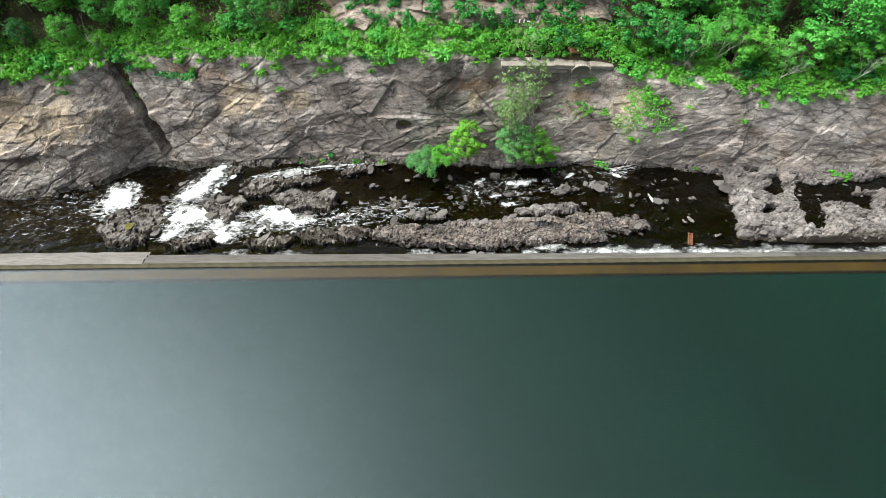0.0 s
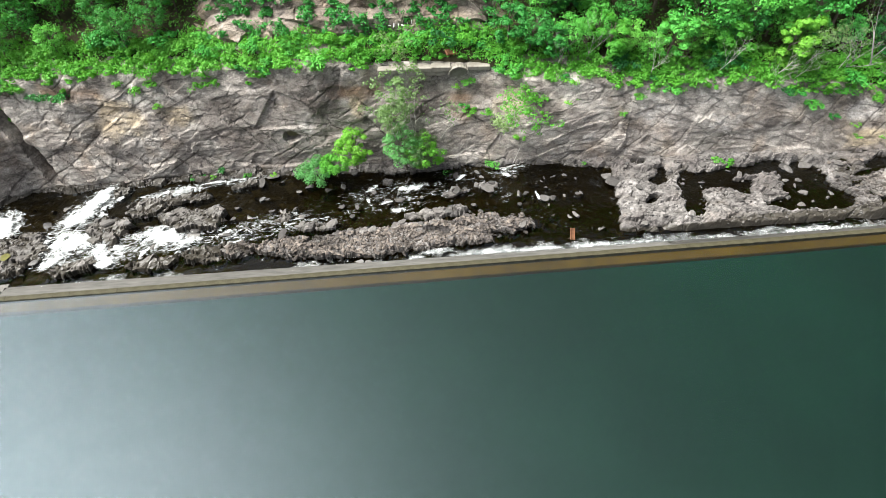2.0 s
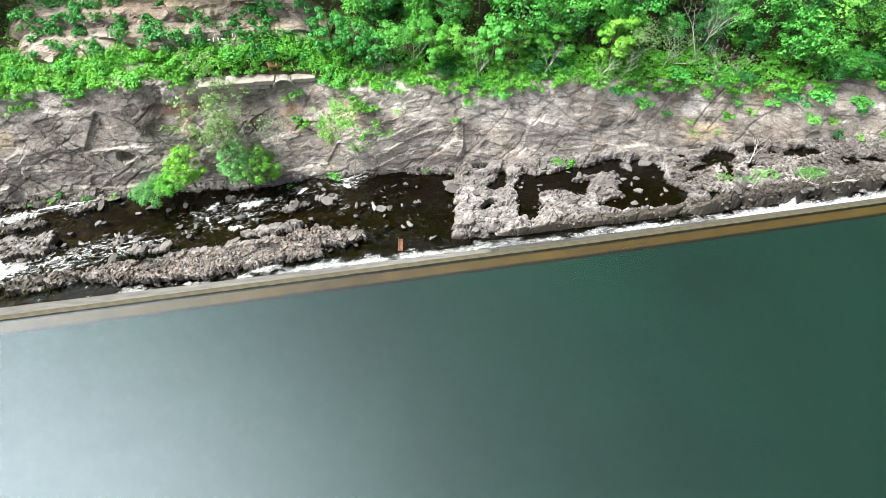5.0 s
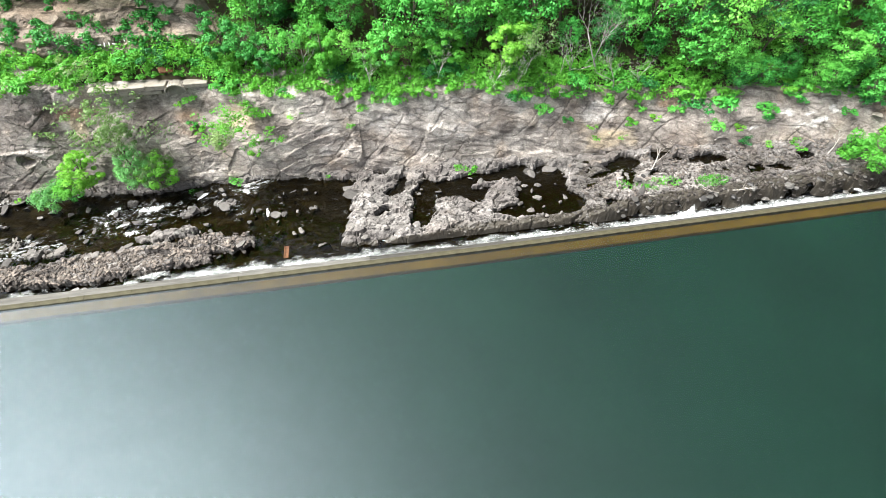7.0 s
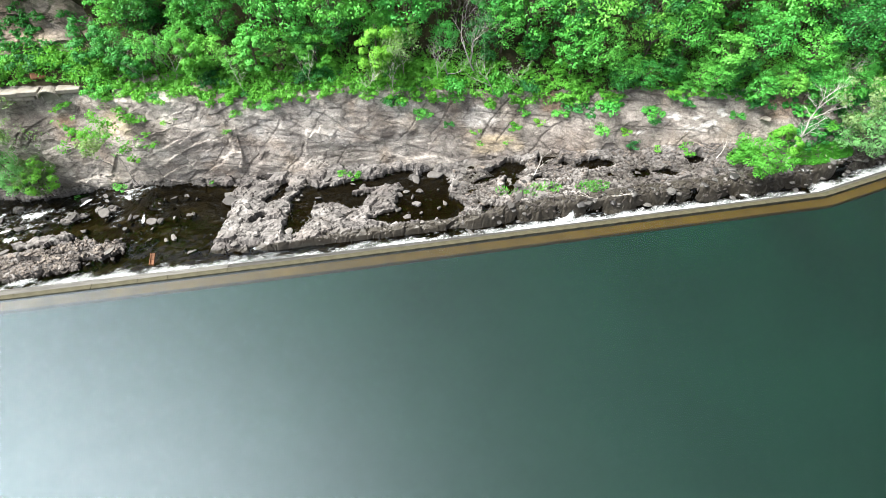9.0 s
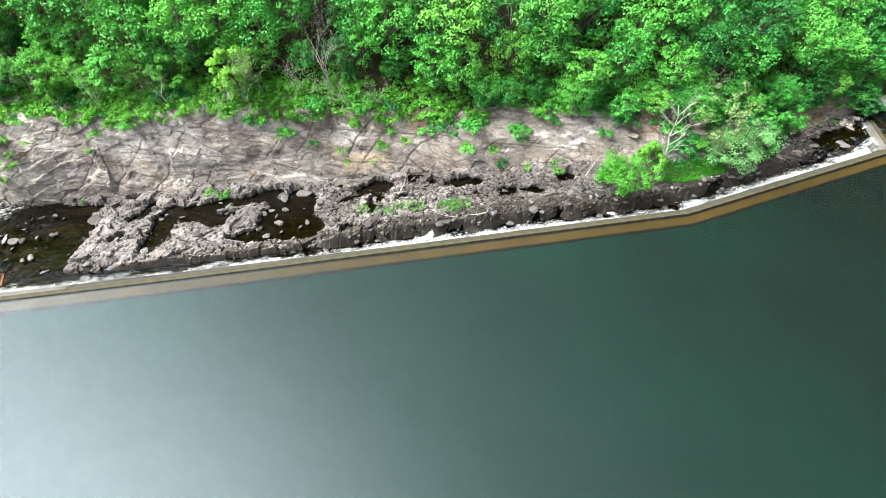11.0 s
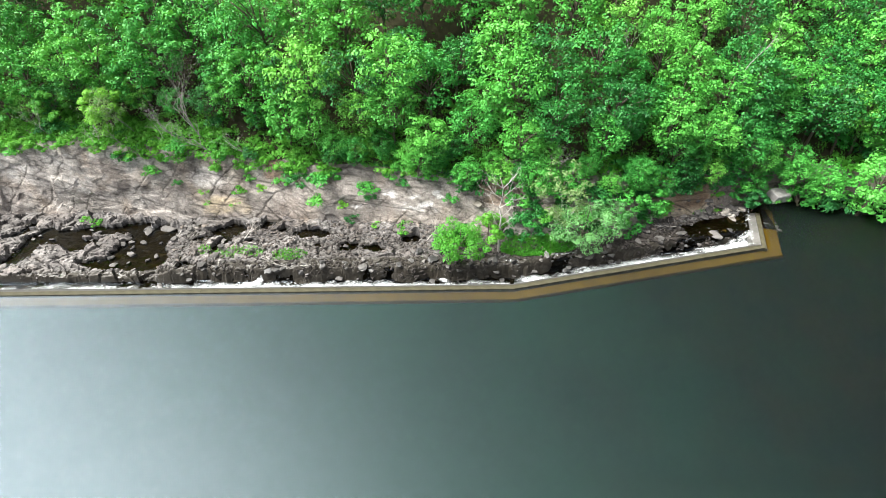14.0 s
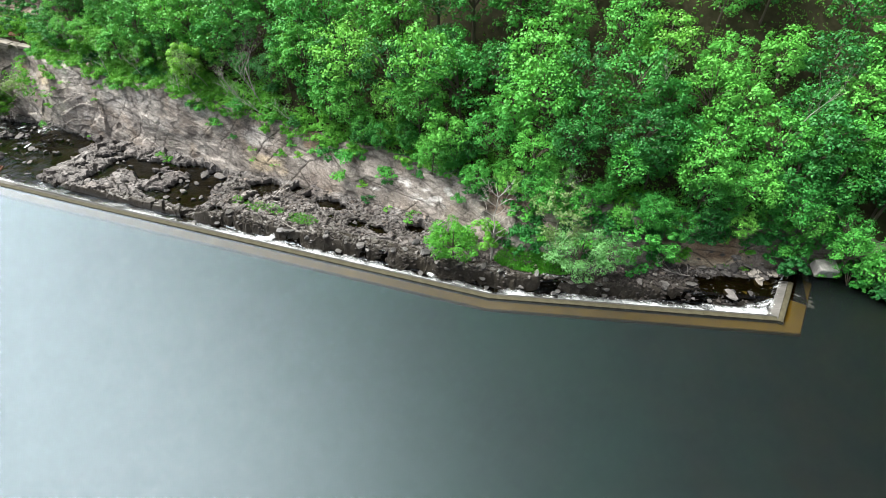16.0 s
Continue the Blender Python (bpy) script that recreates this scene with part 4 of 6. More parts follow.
# fields of boulders: x from, x to, y from, y to, how many, smallest, largest, part that is dry
ROCK_FIELDS_LOWER = [
    (-42, -28, 40, 44, 14, 0.4, 1.1, 0.3), (-30, -18, 34, 44, 34, 0.5, 1.5, 0.5), (-18, -4, 33, 44, 46, 0.4, 1.4, 0.6), 
    (-10, 20, 41, 44, 36, 0.4, 1.0, 0.8), (-6, 22, 35.5, 41, 120, 0.35, 1.0, 0.75), (-10, 22, 31, 35, 44, 0.4, 1.0, 0.85), 
    (20, 24, 32, 40, 14, 0.3, 0.9, 0.8), (24, 29, 31.5, 33, 8, 0.3, 0.7, 0.5),
]
ROCK_FIELDS_MIDDLE = [
    (28, 35, 31.5, 40.5, 24, 0.4, 1.1, 0.9), (35, 50, 32, 39.5, 34, 0.35, 1.1, 0.9), (48, 62, 33, 39.5, 40, 0.4, 1.1, 0.9), 
    (54, 82, 32, 34, 36, 0.35, 0.9, 0.5), (60, 84, 33.5, 37, 40, 0.3, 0.8, 1.0), (92, 106, 36.5, 40.5, 40, 0.35, 0.9, 0.8), 
    (99, 106.5, 39.8, 41.5, 18, 0.6, 1.4, 1.0),
]
for x0, x1, y0, y1, count, small, large, dryness in ROCK_FIELDS_LOWER + ROCK_FIELDS_MIDDLE:
    for _ in range(int(count * 0.62)):
        x, y = rnd.uniform(x0, x1), rnd.uniform(y0, y1)
        if y < float(crest_y(x)) + 2.6 or y > float(foot(x)[0]) + 0.3:
            continue
        boulder(x, y, small + (large - small) * rnd.random() ** 2.2, rnd.random() < dryness)


# black wet stones where the shelf drops to the run along the weir
for _ in range(120):
    x = rnd.uniform(50, 105)
    boulder(x, float(crest_y(x)) + rnd.uniform(2.3, 3.7), 0.35 + 0.7 * rnd.random() ** 2, rnd.random() < 0.12, 0.3)


def stones(name, places, sizes, material, label, seed):
    """Many small stones joined into one mesh."""
    r = np.random.RandomState(seed)
    bm = bmesh.new()
    bmesh.ops.create_icosphere(bm, subdivisions=1, radius=0.5)
    base = np.array([v.co[:] for v in bm.verts])
    tri = np.array([[v.index for v in f.verts] for f in bm.faces])
    bm.free()
    n = len(places)
    vv = base[None] * (0.5 + 0.8 * r.rand(n, len(base), 1)) * sizes[:, None, None] * np.stack([0.8 + 0.9 * r.rand(n), 0.55 + 0.5 * r.rand(n), 0.35 + 0.5 * r.rand(n)], 1)[:, None, :]
    a = r.rand(n) * 6.28
    ca, sa = np.cos(a)[:, None], np.sin(a)[:, None]
    vx, vy = vv[..., 0] * ca - vv[..., 1] * sa, vv[..., 0] * sa + vv[..., 1] * ca
    vv = np.stack([vx, vy, vv[..., 2]], -1) + places[:, None, :]
    ff = tri[None] + (np.arange(n) * len(base))[:, None, None]
    over = (places[:, 2] - wet_level(places[:, 0], places[:, 1]) - 2.0 * smooth(4.6, 2.6, places[:, 1] - crest_y(places[:, 0])))[:, None] + (vv[..., 2] - places[:, None, 2])
    return tagged(mesh_object(name, vv.reshape(-1, 3), ff.reshape(-1, 3), material, {"over_water": over}), label, "gravel", kind="stuff")


def scatter_stones(name, spans, label, material, seed):
    r = np.random.RandomState(seed)
    xs, ys, ss = [], [], []
    for x0, x1, y0, y1, n, a, b in spans:
        xs.append(r.uniform(x0, x1, n)), ys.append(r.uniform(y0, y1, n)), ss.append(a + (b - a) * r.rand(n) ** 3.2)
    xs, ys, ss = (np.concatenate(k) for k in (xs, ys, ss))
    z = bed_height(xs, ys)
    ok = (ys > crest_y(xs) + 2.2) & (ys < foot(xs)[0] + 0.6) & (z > wet_level(xs, ys) - 0.12)
    return stones(name, np.stack([xs, ys, z + 0.08 * ss], 1)[ok], ss[ok], material, label, seed)


scatter_stones("gravel_bar", [(-9, 21, 30.8, 34.9, 9000, 0.08, 0.42)], "heaped broken stones of a gravel bar in the channel", GRAVEL, 301)
scatter_stones("rubble_bank", [(50, 84, 31.5, 38, 5000, 0.08, 0.40), (84, 106, 33.5, 40.5, 2100, 0.08, 0.45), (91, 103, 35.0, 39.0, 1500, 0.10, 0.5)], "loose grey-brown rubble heaped along the upper channel", GRAVEL, 302)
scatter_stones("shore_rubble", [(-34, 30, 38, 46, 2600, 0.12, 0.5), (28, 52, 31, 40, 900, 0.12, 0.4)], "small loose stones at the water's edge", STONE, 303)

# ---------------------------------------------------------------- foliage
def leaf_arrays(clumps, per, size, seed, droop=0.0):
    """Folded leaf blades round clumps of (x, y, z, radius)."""
    r = np.random.RandomState(seed)
    c = np.repeat(np.asarray(clumps, float), per, 0)
    n = len(c)
    d = r.normal(size=(n, 3))
    d[:, 2] = np.abs(d[:, 2]) * 0.9 - 0.35
    d /= np.linalg.norm(d, axis=1)[:, None]
    pos = c[:, :3] + d * np.array([1.0, 1.0, 0.72]) * (c[:, 3] * (0.55 + 0.5 * r.rand(n)))[:, None]
    nrm = d * 1.0 + r.normal(size=(n, 3)) * 0.30 + np.array([0, 0, 0.50])
    nrm /= np.linalg.norm(nrm, axis=1)[:, None]
    t = np.cross(nrm, r.normal(size=(n, 3)))
    t /= np.linalg.norm(t, axis=1)[:, None] + 1e-9
    t[:, 2] -= droop
    b = np.cross(nrm, t)
    s = (size * (0.6 + 0.8 * r.rand(n)))[:, None]
    fold = nrm * s * 0.14
    quad = np.stack([pos - t * s * 0.5, pos + b * s * 0.30 + fold, pos + t * s * 0.5, pos - b * s * 0.30 + fold], 1)
    return quad.reshape(-1, 3), np.arange(n * 4).reshape(-1, 4)


def quad_mesh(name, verts, quads, material):
    me = bpy.data.meshes.new(name)
    me.vertices.add(len(verts))
    me.vertices.foreach_set("co", verts.astype(np.float32).ravel())
    me.loops.add(quads.size)
    me.loops.foreach_set("vertex_index", quads.astype(np.int32).ravel())
    me.polygons.add(len(quads))
    me.polygons.foreach_set("loop_start", np.arange(0, quads.size, 4, dtype=np.int32))
    me.materials.append(material)
    me.update(calc_edges=True)
    return me


def tree(seed, height, spread, leaf=LEAF, leaves=32, size=0.28, label="", clump_count=98, middle=0.55):
    """A broad-leaved tree: tapered trunk with limbs, and a crown of leaf clumps."""
    r = random.Random(seed)
    root = new("tree")
    verts, faces, clumps = [], [], []
    lean = Vector((r.uniform(-0.08, 0.08), r.uniform(-0.16, 0.02), 0))
    pts = [Vector((lean.x * k, lean.y * k, k - 0.6)) for k in np.linspace(0, height * 0.85, 6)]
    tube(verts, faces, pts, np.linspace(0.18, 0.04, 6) * height / 9, 6)
    mid = Vector((lean.x * height * 0.55, lean.y * height * 0.55, height * middle))
    lobes = [Vector((r.gauss(0, 1), r.gauss(0, 1), r.gauss(0.2, 0.8))).normalized() for _ in range(7)]
    for i in range(clump_count):
        d = Vector((r.gauss(0, 1), r.gauss(0, 1), r.gauss(0.25, 0.8))).normalized()
        bulge = 0.72 + 0.36 * max(d.dot(k) for k in lobes) ** 3
        k = bulge * r.uniform(0.62, 1.0)
        q = mid + Vector((d.x * spread * k, d.y * spread * k, d.z * height * 0.42 * k))
        clumps.append((*q, r.uniform(0.13, 0.30) * spread))
        if i % 6 == 0:
            o = Vector((lean.x * q.z * 0.6, lean.y * q.z * 0.6, max(q.z * 0.6, height * 0.2)))
            tube(verts, faces, [o, (o + q) / 2 + Vector((0, 0, 0.3)), q], [0.07 * height / 9, 0.045 * height / 9, 0.015], 4)
    mesh_object("trunk", verts, faces, BARK, flat=False, parent=root)
    v, f = leaf_arrays(clumps, leaves, size, seed)
    crown = new("crown", quad_mesh("crown", v, f, leaf))
    crown.parent = root
    return tagged(root, label or "leafy green broad-leaved tree on the hillside", "tree", "trees on the hillside")


def shrub_mesh(seed, leaf, clump_count=9, per=34, size=0.19, flatness=0.7):
    r = random.Random(seed)
    clumps, verts, faces = [], [], []
    for _ in range(clump_count):
        a, d = r.uniform(0, 6.28), r.random() ** 0.6
        q = Vector((math.cos(a) * d, math.sin(a) * d, flatness * (0.25 + 0.75 * r.random() * (1.1 - 0.5 * d))))
        clumps.append((*q, r.uniform(0.22, 0.42)))
        tube(verts, faces, [Vector((0, 0, -0.2)), Vector((q.x * 0.5, q.y * 0.5, q.z * 0.7)), q], [0.03, 0.02, 0.008], 3)
    v, f = leaf_arrays(clumps, per, size, seed)
    n = len(v)
    me = bpy.data.meshes.new("shrub")
    me.from_pydata([tuple(k) for k in v] + [tuple(k) for k in verts], [], [tuple(k) for k in f] + [tuple(i + n for i in k) for k in faces])
    me.materials.append(leaf)
    me.materials.append(BARK)
    me.polygons.foreach_set("material_index", np.concatenate([np.zeros(len(f)), np.ones(len(faces))]).astype(np.int32))
    me.update()
    return me


def scaled(x, y, z, s, turn, sz=None):
    return Matrix.Translation((x, y, z)) @ Matrix.Rotation(turn, 4, "Z") @ Matrix.Diagonal((s, s, sz or s, 1))


KINDS = [(9.0, 3.3), (10.0, 3.6), (8.0, 3.0), (11.0, 3.8), (9.5, 3.9), (8.5, 2.7)]
TREES = []
rnd = random.Random(21)


def plant(kind, x, y, s, z=None):
    m = scaled(x, y, float(hill_height(np.array(x), np.array(y))) - 0.3 if z is None else z, s, rnd.uniform(0, 6.28))
    if kind not in [k for k, _ in TREES]:
        h, w = KINDS[kind % len(KINDS)]
        t = tree(400 + kind, h, w, LEAF_LIGHT if kind > 5 else LEAF)
        t.matrix_basis = m
        TREES.append((kind, t))
        return t
    first = dict(TREES)[kind]
    return copy_thing(first, m @ Matrix.Diagonal((1 / first.scale[0],) * 3 + (1,)))


# forest: rows above the lip of the cliff
for back, first, last, step in [(0.3, 67, 104, 3.4), (1.6, 61, 126, 3.7), (2.8, -50, -12, 3.2), (2.6, 20, 62, 3.0), (4.2, 36, 130, 3.7), (5.4, -52, 36, 3.3), (7.4, -54, 130, 3.9), (10.8, -54, 132, 4.6), (15.5, 30, 134, 5.5)]:
    x = first
    while x < last:
        xx = x + rnd.uniform(-1.0, 1.0)
        yy = float(lip(np.array(xx))[0]) + back + rnd.uniform(-0.9, 0.9)
        if not (-11 < xx < 18.5 and back < 7):
            plant(rnd.choice((0, 1, 2, 3, 4, 5, 0, 1, 2, 3, 6) if back > 7 else (0, 1, 2, 3, 4, 5, 6, 7, 6, 7)), xx, yy, rnd.uniform(0.8, 1.1) * (0.42 if back < 1 else 0.72 if back < 2 else 0.48 if back < 3 else 0.66 if back > 5 and back < 6 else 0.92))
        x += step

# unseen leaf cover up the hill and round the lake's end, added to darken its reflection
fr = np.random.RandomState(91)
fx, fd = fr.uniform(-160, 260, 5200), 18 + 125 * fr.rand(5200)
fy = lip(fx)[0] + fd
fz = hill_height(fx, fy) + fr.uniform(0.5, 5.0, 5200)
uv, uf = leaf_arrays(np.stack([fx, fy, fz, 0 * fx + 3.0], 1), 7, 1.7, 92)
tagged(new("far_woods", quad_mesh("far_woods", uv, uf, LEAF)), "unseen leaf cover added on the hill to darken the lake's reflection", "woods", kind="stuff")

# undergrowth that hides most of the soil
ur = np.random.RandomState(77)
un = 30000
ux = ur.uniform(-66, 128, un)
uy = lip(ux)[0] + 0.3 + 24 * ur.rand(un) ** 1.4
keep = fbm(ux * 0.22, uy * 0.22, 0 * ux, 3, 79) > -0.30 + 0.42 * ((ux > -9) & (ux < 17) & (uy - lip(ux)[0] > 2.5))
keep &= ~((ux > 5.5) & (ux < 17.5) & (uy - lip(ux)[0] < 0.5))
ux, uy = ux[keep], uy[keep]
uz = hill_height(ux, uy) - 0.05
uv, uf = leaf_arrays(np.stack([ux, uy, uz + 0.25 * ur.rand(len(ux)), 0 * ux + 0.25], 1), 3, 0.21, 78)
tagged(new("undergrowth", quad_mesh("undergrowth", uv, uf, GRASS)), "dense green weeds and creepers covering the slope", "undergrowth", kind="stuff")

wn_ = 16000
wx_ = ur.uniform(-66, 108, wn_)
wy_ = lip(wx_)[0] + 0.5 + 3.0 * ur.rand(wn_) ** 1.2
keep = (fbm(wx_ * 0.35, wy_ * 0.5, 0 * wx_, 3, 83) > -0.05) & ~((wx_ > 5.5) & (wx_ < 17.5) & (wy_ - lip(wx_)[0] < 0.6)) | ((wx_ > 5.5) & (wx_ < 17.5) & (wy_ - lip(wx_)[0] > 0.9))
wx_, wy_ = wx_[keep], wy_[keep]
uv, uf = leaf_arrays(np.stack([wx_, wy_, hill_height(wx_, wy_) + 0.1 + 0.45 * ur.rand(len(wx_)), 0 * wx_ + 0.2], 1), 4, 0.19, 79)
tagged(new("weeds", quad_mesh("weeds", uv, uf, LEAF_BRIGHT)), "bright yellow-green weeds along the top of the cliff", "undergrowth", kind="stuff")

SHRUBS = [shrub_mesh(500 + i, m, c, int(p * 1.25)) for i, (m, c, p) in enumerate([(LEAF, 10, 36), (LEAF, 8, 40), (LEAF_BRIGHT, 9, 36), (GRASS, 12, 30), (LEAF, 12, 34), (LEAF_BRIGHT, 7, 30)])]


def shrub(x, y, z, s, kind=None, flat=1.0, label="low green shrub growing along the cliff top", group="shrubs on the cliff top"):
    ob = new("shrub", SHRUBS[rnd.randrange(len(SHRUBS)) if kind is None else kind])
    ob.matrix_basis = scaled(x, y, z, s, rnd.uniform(0, 6.28), s * flat)
    return tagged(ob, label, "shrub", group)



def growth(name, places, material, label, seed, per=22, size=0.21):
    """Low leafy growth too dense to count: clumps of leaves at (x, y, z, radius)."""
    r = np.random.RandomState(seed)
    clumps = [(x + r.normal() * 0.35 * s, y + r.normal() * 0.3 * s, z + s * r.uniform(0.1, 0.6), s * r.uniform(0.25, 0.45)) for x, y, z, s in places for _ in range(7)]
    v, f = leaf_arrays(clumps, per, size, seed)
    return tagged(new(name, quad_mesh(name, v, f, material)), label, "undergrowth", kind="stuff")


for _ in range(110):
    x = rnd.uniform(-62, 122)
    back = rnd.random() ** 1.6 * 7.0 + 0.1
    y = float(lip(np.array(x))[0]) + back
    if 5 < x < 17.6 and back < 1.6:
        continue
    if -8 < x < 16 and 2.5 < back < 6 and vnoise(np.array(x * 0.3), np.array(y * 0.3), np.array(0.0), 5) > 0.0:
        continue
    shrub(x, y, float(hill_height(np.array(x), np.array(y))) - 0.15, rnd.uniform(0.8, 1.7))

# ---------------------------------------------------------------- rock outcrop above the shelf
ox = np.arange(-13, 18.6, 0.16)
ov = np.linspace(0, 1, 46)
oty, otz = lip(ox)
prof_y = np.stack([oty + 2.0, oty + 2.5, oty + 3.2, oty + 4.4, oty + 5.0, oty + 7.5], 1)
prof_z = np.stack([otz + 0.9, otz + 1.3, otz + 2.9, otz + 3.4, otz + 4.6, otz + 5.2], 1)
rim = (smooth(-13, -9, ox) * smooth(18.6, 15, ox))[:, None]
ks = np.array([0, 0.12, 0.42, 0.6, 0.8, 1.0])
py = np.stack([np.interp(ov, ks, r) for r in prof_y])
pz = np.stack([np.interp(ov, ks, r) for r in prof_z])
px = np.broadcast_to(ox[:, None], py.shape).copy()
k1, j1 = blocks(px * 0.35 + pz * 0.3, py * 0.4, pz * 0.7, 601, 1.6)
k2 = blocks(px * 1.1, py * 1.1, pz * 1.9, 611, 1.5)[0]
out = 0.6 * k1 - 0.08 * smooth(0.06, 0, j1) + 0.14 * k2
py, pz = py - out, pz + 0.4 * out - 1.7 * (1 - rim)
tagged(grid_object("rock_outcrop", px, py, pz, OUTCROP, {"over_water": 5 + 0 * px, "umber_stain": 0.2 + 0.7 * fbm(px * 0.4, py * 0.4, pz * 0.4, 3, 621), "tan_patch": 0.25 + 0.8 * fbm(px * 0.3, py * 0.3, pz * 0.5, 3, 623), "brown_stain": 0.9 * fbm(px * 0.25, py * 0.3, pz * 0.5, 3, 625)}), "bare tan rock outcrop on the slope above the cliff", "rock", kind="structure")

spots = []
for _ in range(150):
    i, j = rnd.randrange(8, px.shape[0] - 8), rnd.randrange(4, 44)
    if vnoise(np.array(px[i, j] * 0.25), np.array(py[i, j] * 0.4), np.array(0.0), 631) > -0.15:
        spots.append((float(px[i, j]), float(py[i, j]), float(pz[i, j]) - 0.1, rnd.uniform(0.5, 1.2)))
growth("outcrop_growth", spots, LEAF, "low green growth rooted on the rock outcrop", 641)

# ---------------------------------------------------------------- bare and feathery wood
def limbs(verts, faces, start, way, length, radius, depth, r, tips, spread=0.6, sides=4):
    pts, radii, p, d = [start], [radius], Vector(start), Vector(way).normalized()
    n = 4
    for i in range(n):
        d = (d + Vector((r.gauss(0, 0.10), r.gauss(0, 0.10), r.gauss(0.02, 0.06)))).normalized()
        p = p + d * length / n
        pts.append(p.copy())
        radii.append(radius * (1 - 0.62 * (i + 1) / n))
        if depth > 0 and i > 0:
            for _ in range(r.choice((1, 1, 2))):
                side = Vector((r.gauss(0, 1), r.gauss(0, 1), r.uniform(-0.1, 1.3))).normalized()
                limbs(verts, faces, p.copy(), d * (1 - spread * 0.5) + side * spread, length * r.uniform(0.45, 0.75), radii[-1] * 0.75, depth - 1, r, tips, spread, 3)
    tips.append(pts[-1])
    tube(verts, faces, pts, radii, sides)


def bare_tree(x, y, z, height, way, seed, radius=0.13, depth=3, name="dead_tree", label="bleached bare dead tree with forked branches", leafy=None, per=5, size=0.16, group="", fork=0.6, wood=None):
    r = random.Random(seed)
    root = new(name)
    verts, faces, tips = [], [], []
    limbs(verts, faces, Vector((0, 0, -0.4)), Vector(way), height * 0.8, radius, depth, r, tips, fork)
    mesh_object("bare_wood" if leafy is None else "stem", verts, faces, wood or DEADWOOD, flat=False, parent=root)
    if leafy is not None:
        v, f = leaf_arrays([(*t, 0.34) for t in tips], per * 2, size, seed)
        ob = new("foliage", quad_mesh("foliage", v, f, leafy))
        ob.parent = root
    root.matrix_basis = pose(x, y, z)
    return tagged(root, label, "tree" if leafy is None else "bush", group)


def ground_z(x, y):
    """Height of the nearest sheet under a place."""
    i = int(np.clip(round((x + 74) / 0.135), 0, CLIFF_X.shape[0] - 1))
    if y < float(foot(x)[0]) - 0.2:
        return float(bed_height(np.array([x]), np.array([y]))[0])
    order = np.argsort(CLIFF_Y[i])
    cliff_z = float(np.interp(y, CLIFF_Y[i][order], CLIFF_Z[i][order]))
    if y > float(lip(x)[0]) + 1.5:
        return float(hill_height(np.array(x), np.array(y)))
    return cliff_z


def dead_trunk(x, y, z, height, seed):
    """A slender upright trunk with crooked side branches."""
    r = random.Random(seed)
    root = new("dead_tree")
    verts, faces, tips = [], [], []
    pts = [Vector((0.10 * math.sin(k * 2.1 + 0.4) * k / 4, 0.05 * k, -0.4 + (height + 0.4) * k / 8)) for k in range(9)]
    tube(verts, faces, pts, np.linspace(0.12, 0.02, 9), 6)
    for k, side, long in ((2, 1, 1.2), (3, 1, 1.7), (3, -1, 1.3), (4, 1, 2.1), (4, -1, 1.6), (5, -1, 1.8), (5, 1, 2.1), (6, -1, 1.7), (6, 1, 1.7), (7, -1, 1.3), (7, 1, 1.6)):
        limbs(verts, faces, pts[k].copy(), Vector((side * 0.8, r.uniform(-0.4, 0.3), r.uniform(0.7, 1.1))), long, 0.042, 2, r, tips, 0.75, 4)
    mesh_object("bare_wood", verts, faces, DEADWOOD, flat=False, parent=root)
    root.matrix_basis = pose(x, y, z)
    return tagged(root, "bleached slender dead tree with crooked bare branches", "tree")


dead_trunk(82.0, 34.1, 0.2, 7.8, 716)
bare_tree(53.6, 43.0, 5.8, 6.4, (-0.55, 0.12, 0.8), 702, 0.10, 5, label="grey dead tree with a haze of fine twigs", wood=GREYWOOD)
bare_tree(54.6, 41.8, 5.4, 4.2, (-0.3, -0.35, 0.9), 709, 0.08, 4, label="grey dead tree with spreading bare branches", wood=GREYWOOD)
bare_tree(86.4, 40.6, 5.4, 3.2, (0.2, -0.7, 0.5), 703, 0.07, 3, label="grey fallen dead branches hanging over the slope", wood=GREYWOOD)
bare_tree(46.0, 43.6, 6.5, 4.6, (0.1, -0.3, 1), 704, 0.05, 3, label="pale half-dead tree with thin twigs", leafy=LEAF_PALE, per=4, wood=GREYWOOD)
bare_tree(50.5, 43.8, 6.0, 4.5, (-0.2, -0.5, 0.7), 705, 0.07, 3, label="grey leaning dead tree at the wood's edge", wood=GREYWOOD)
bare_tree(104.5, 46.0, 12.5, 4.0, (0.35, -0.1, 1), 706, 0.05, 2, label="bare grey snag among green crowns", wood=GREYWOOD)
bare_tree(25.5, 45.0, 6.8, 4.2, (-0.1, -0.1, 1), 707, 0.06, 3, label="thin bare sapling on the cliff top", wood=GREYWOOD)
bare_tree(92.5, 44.5, 13.0, 3.5, (0.3, -0.1, 1), 708, 0.045, 2, label="bare grey snag among green crowns", wood=GREYWOOD)
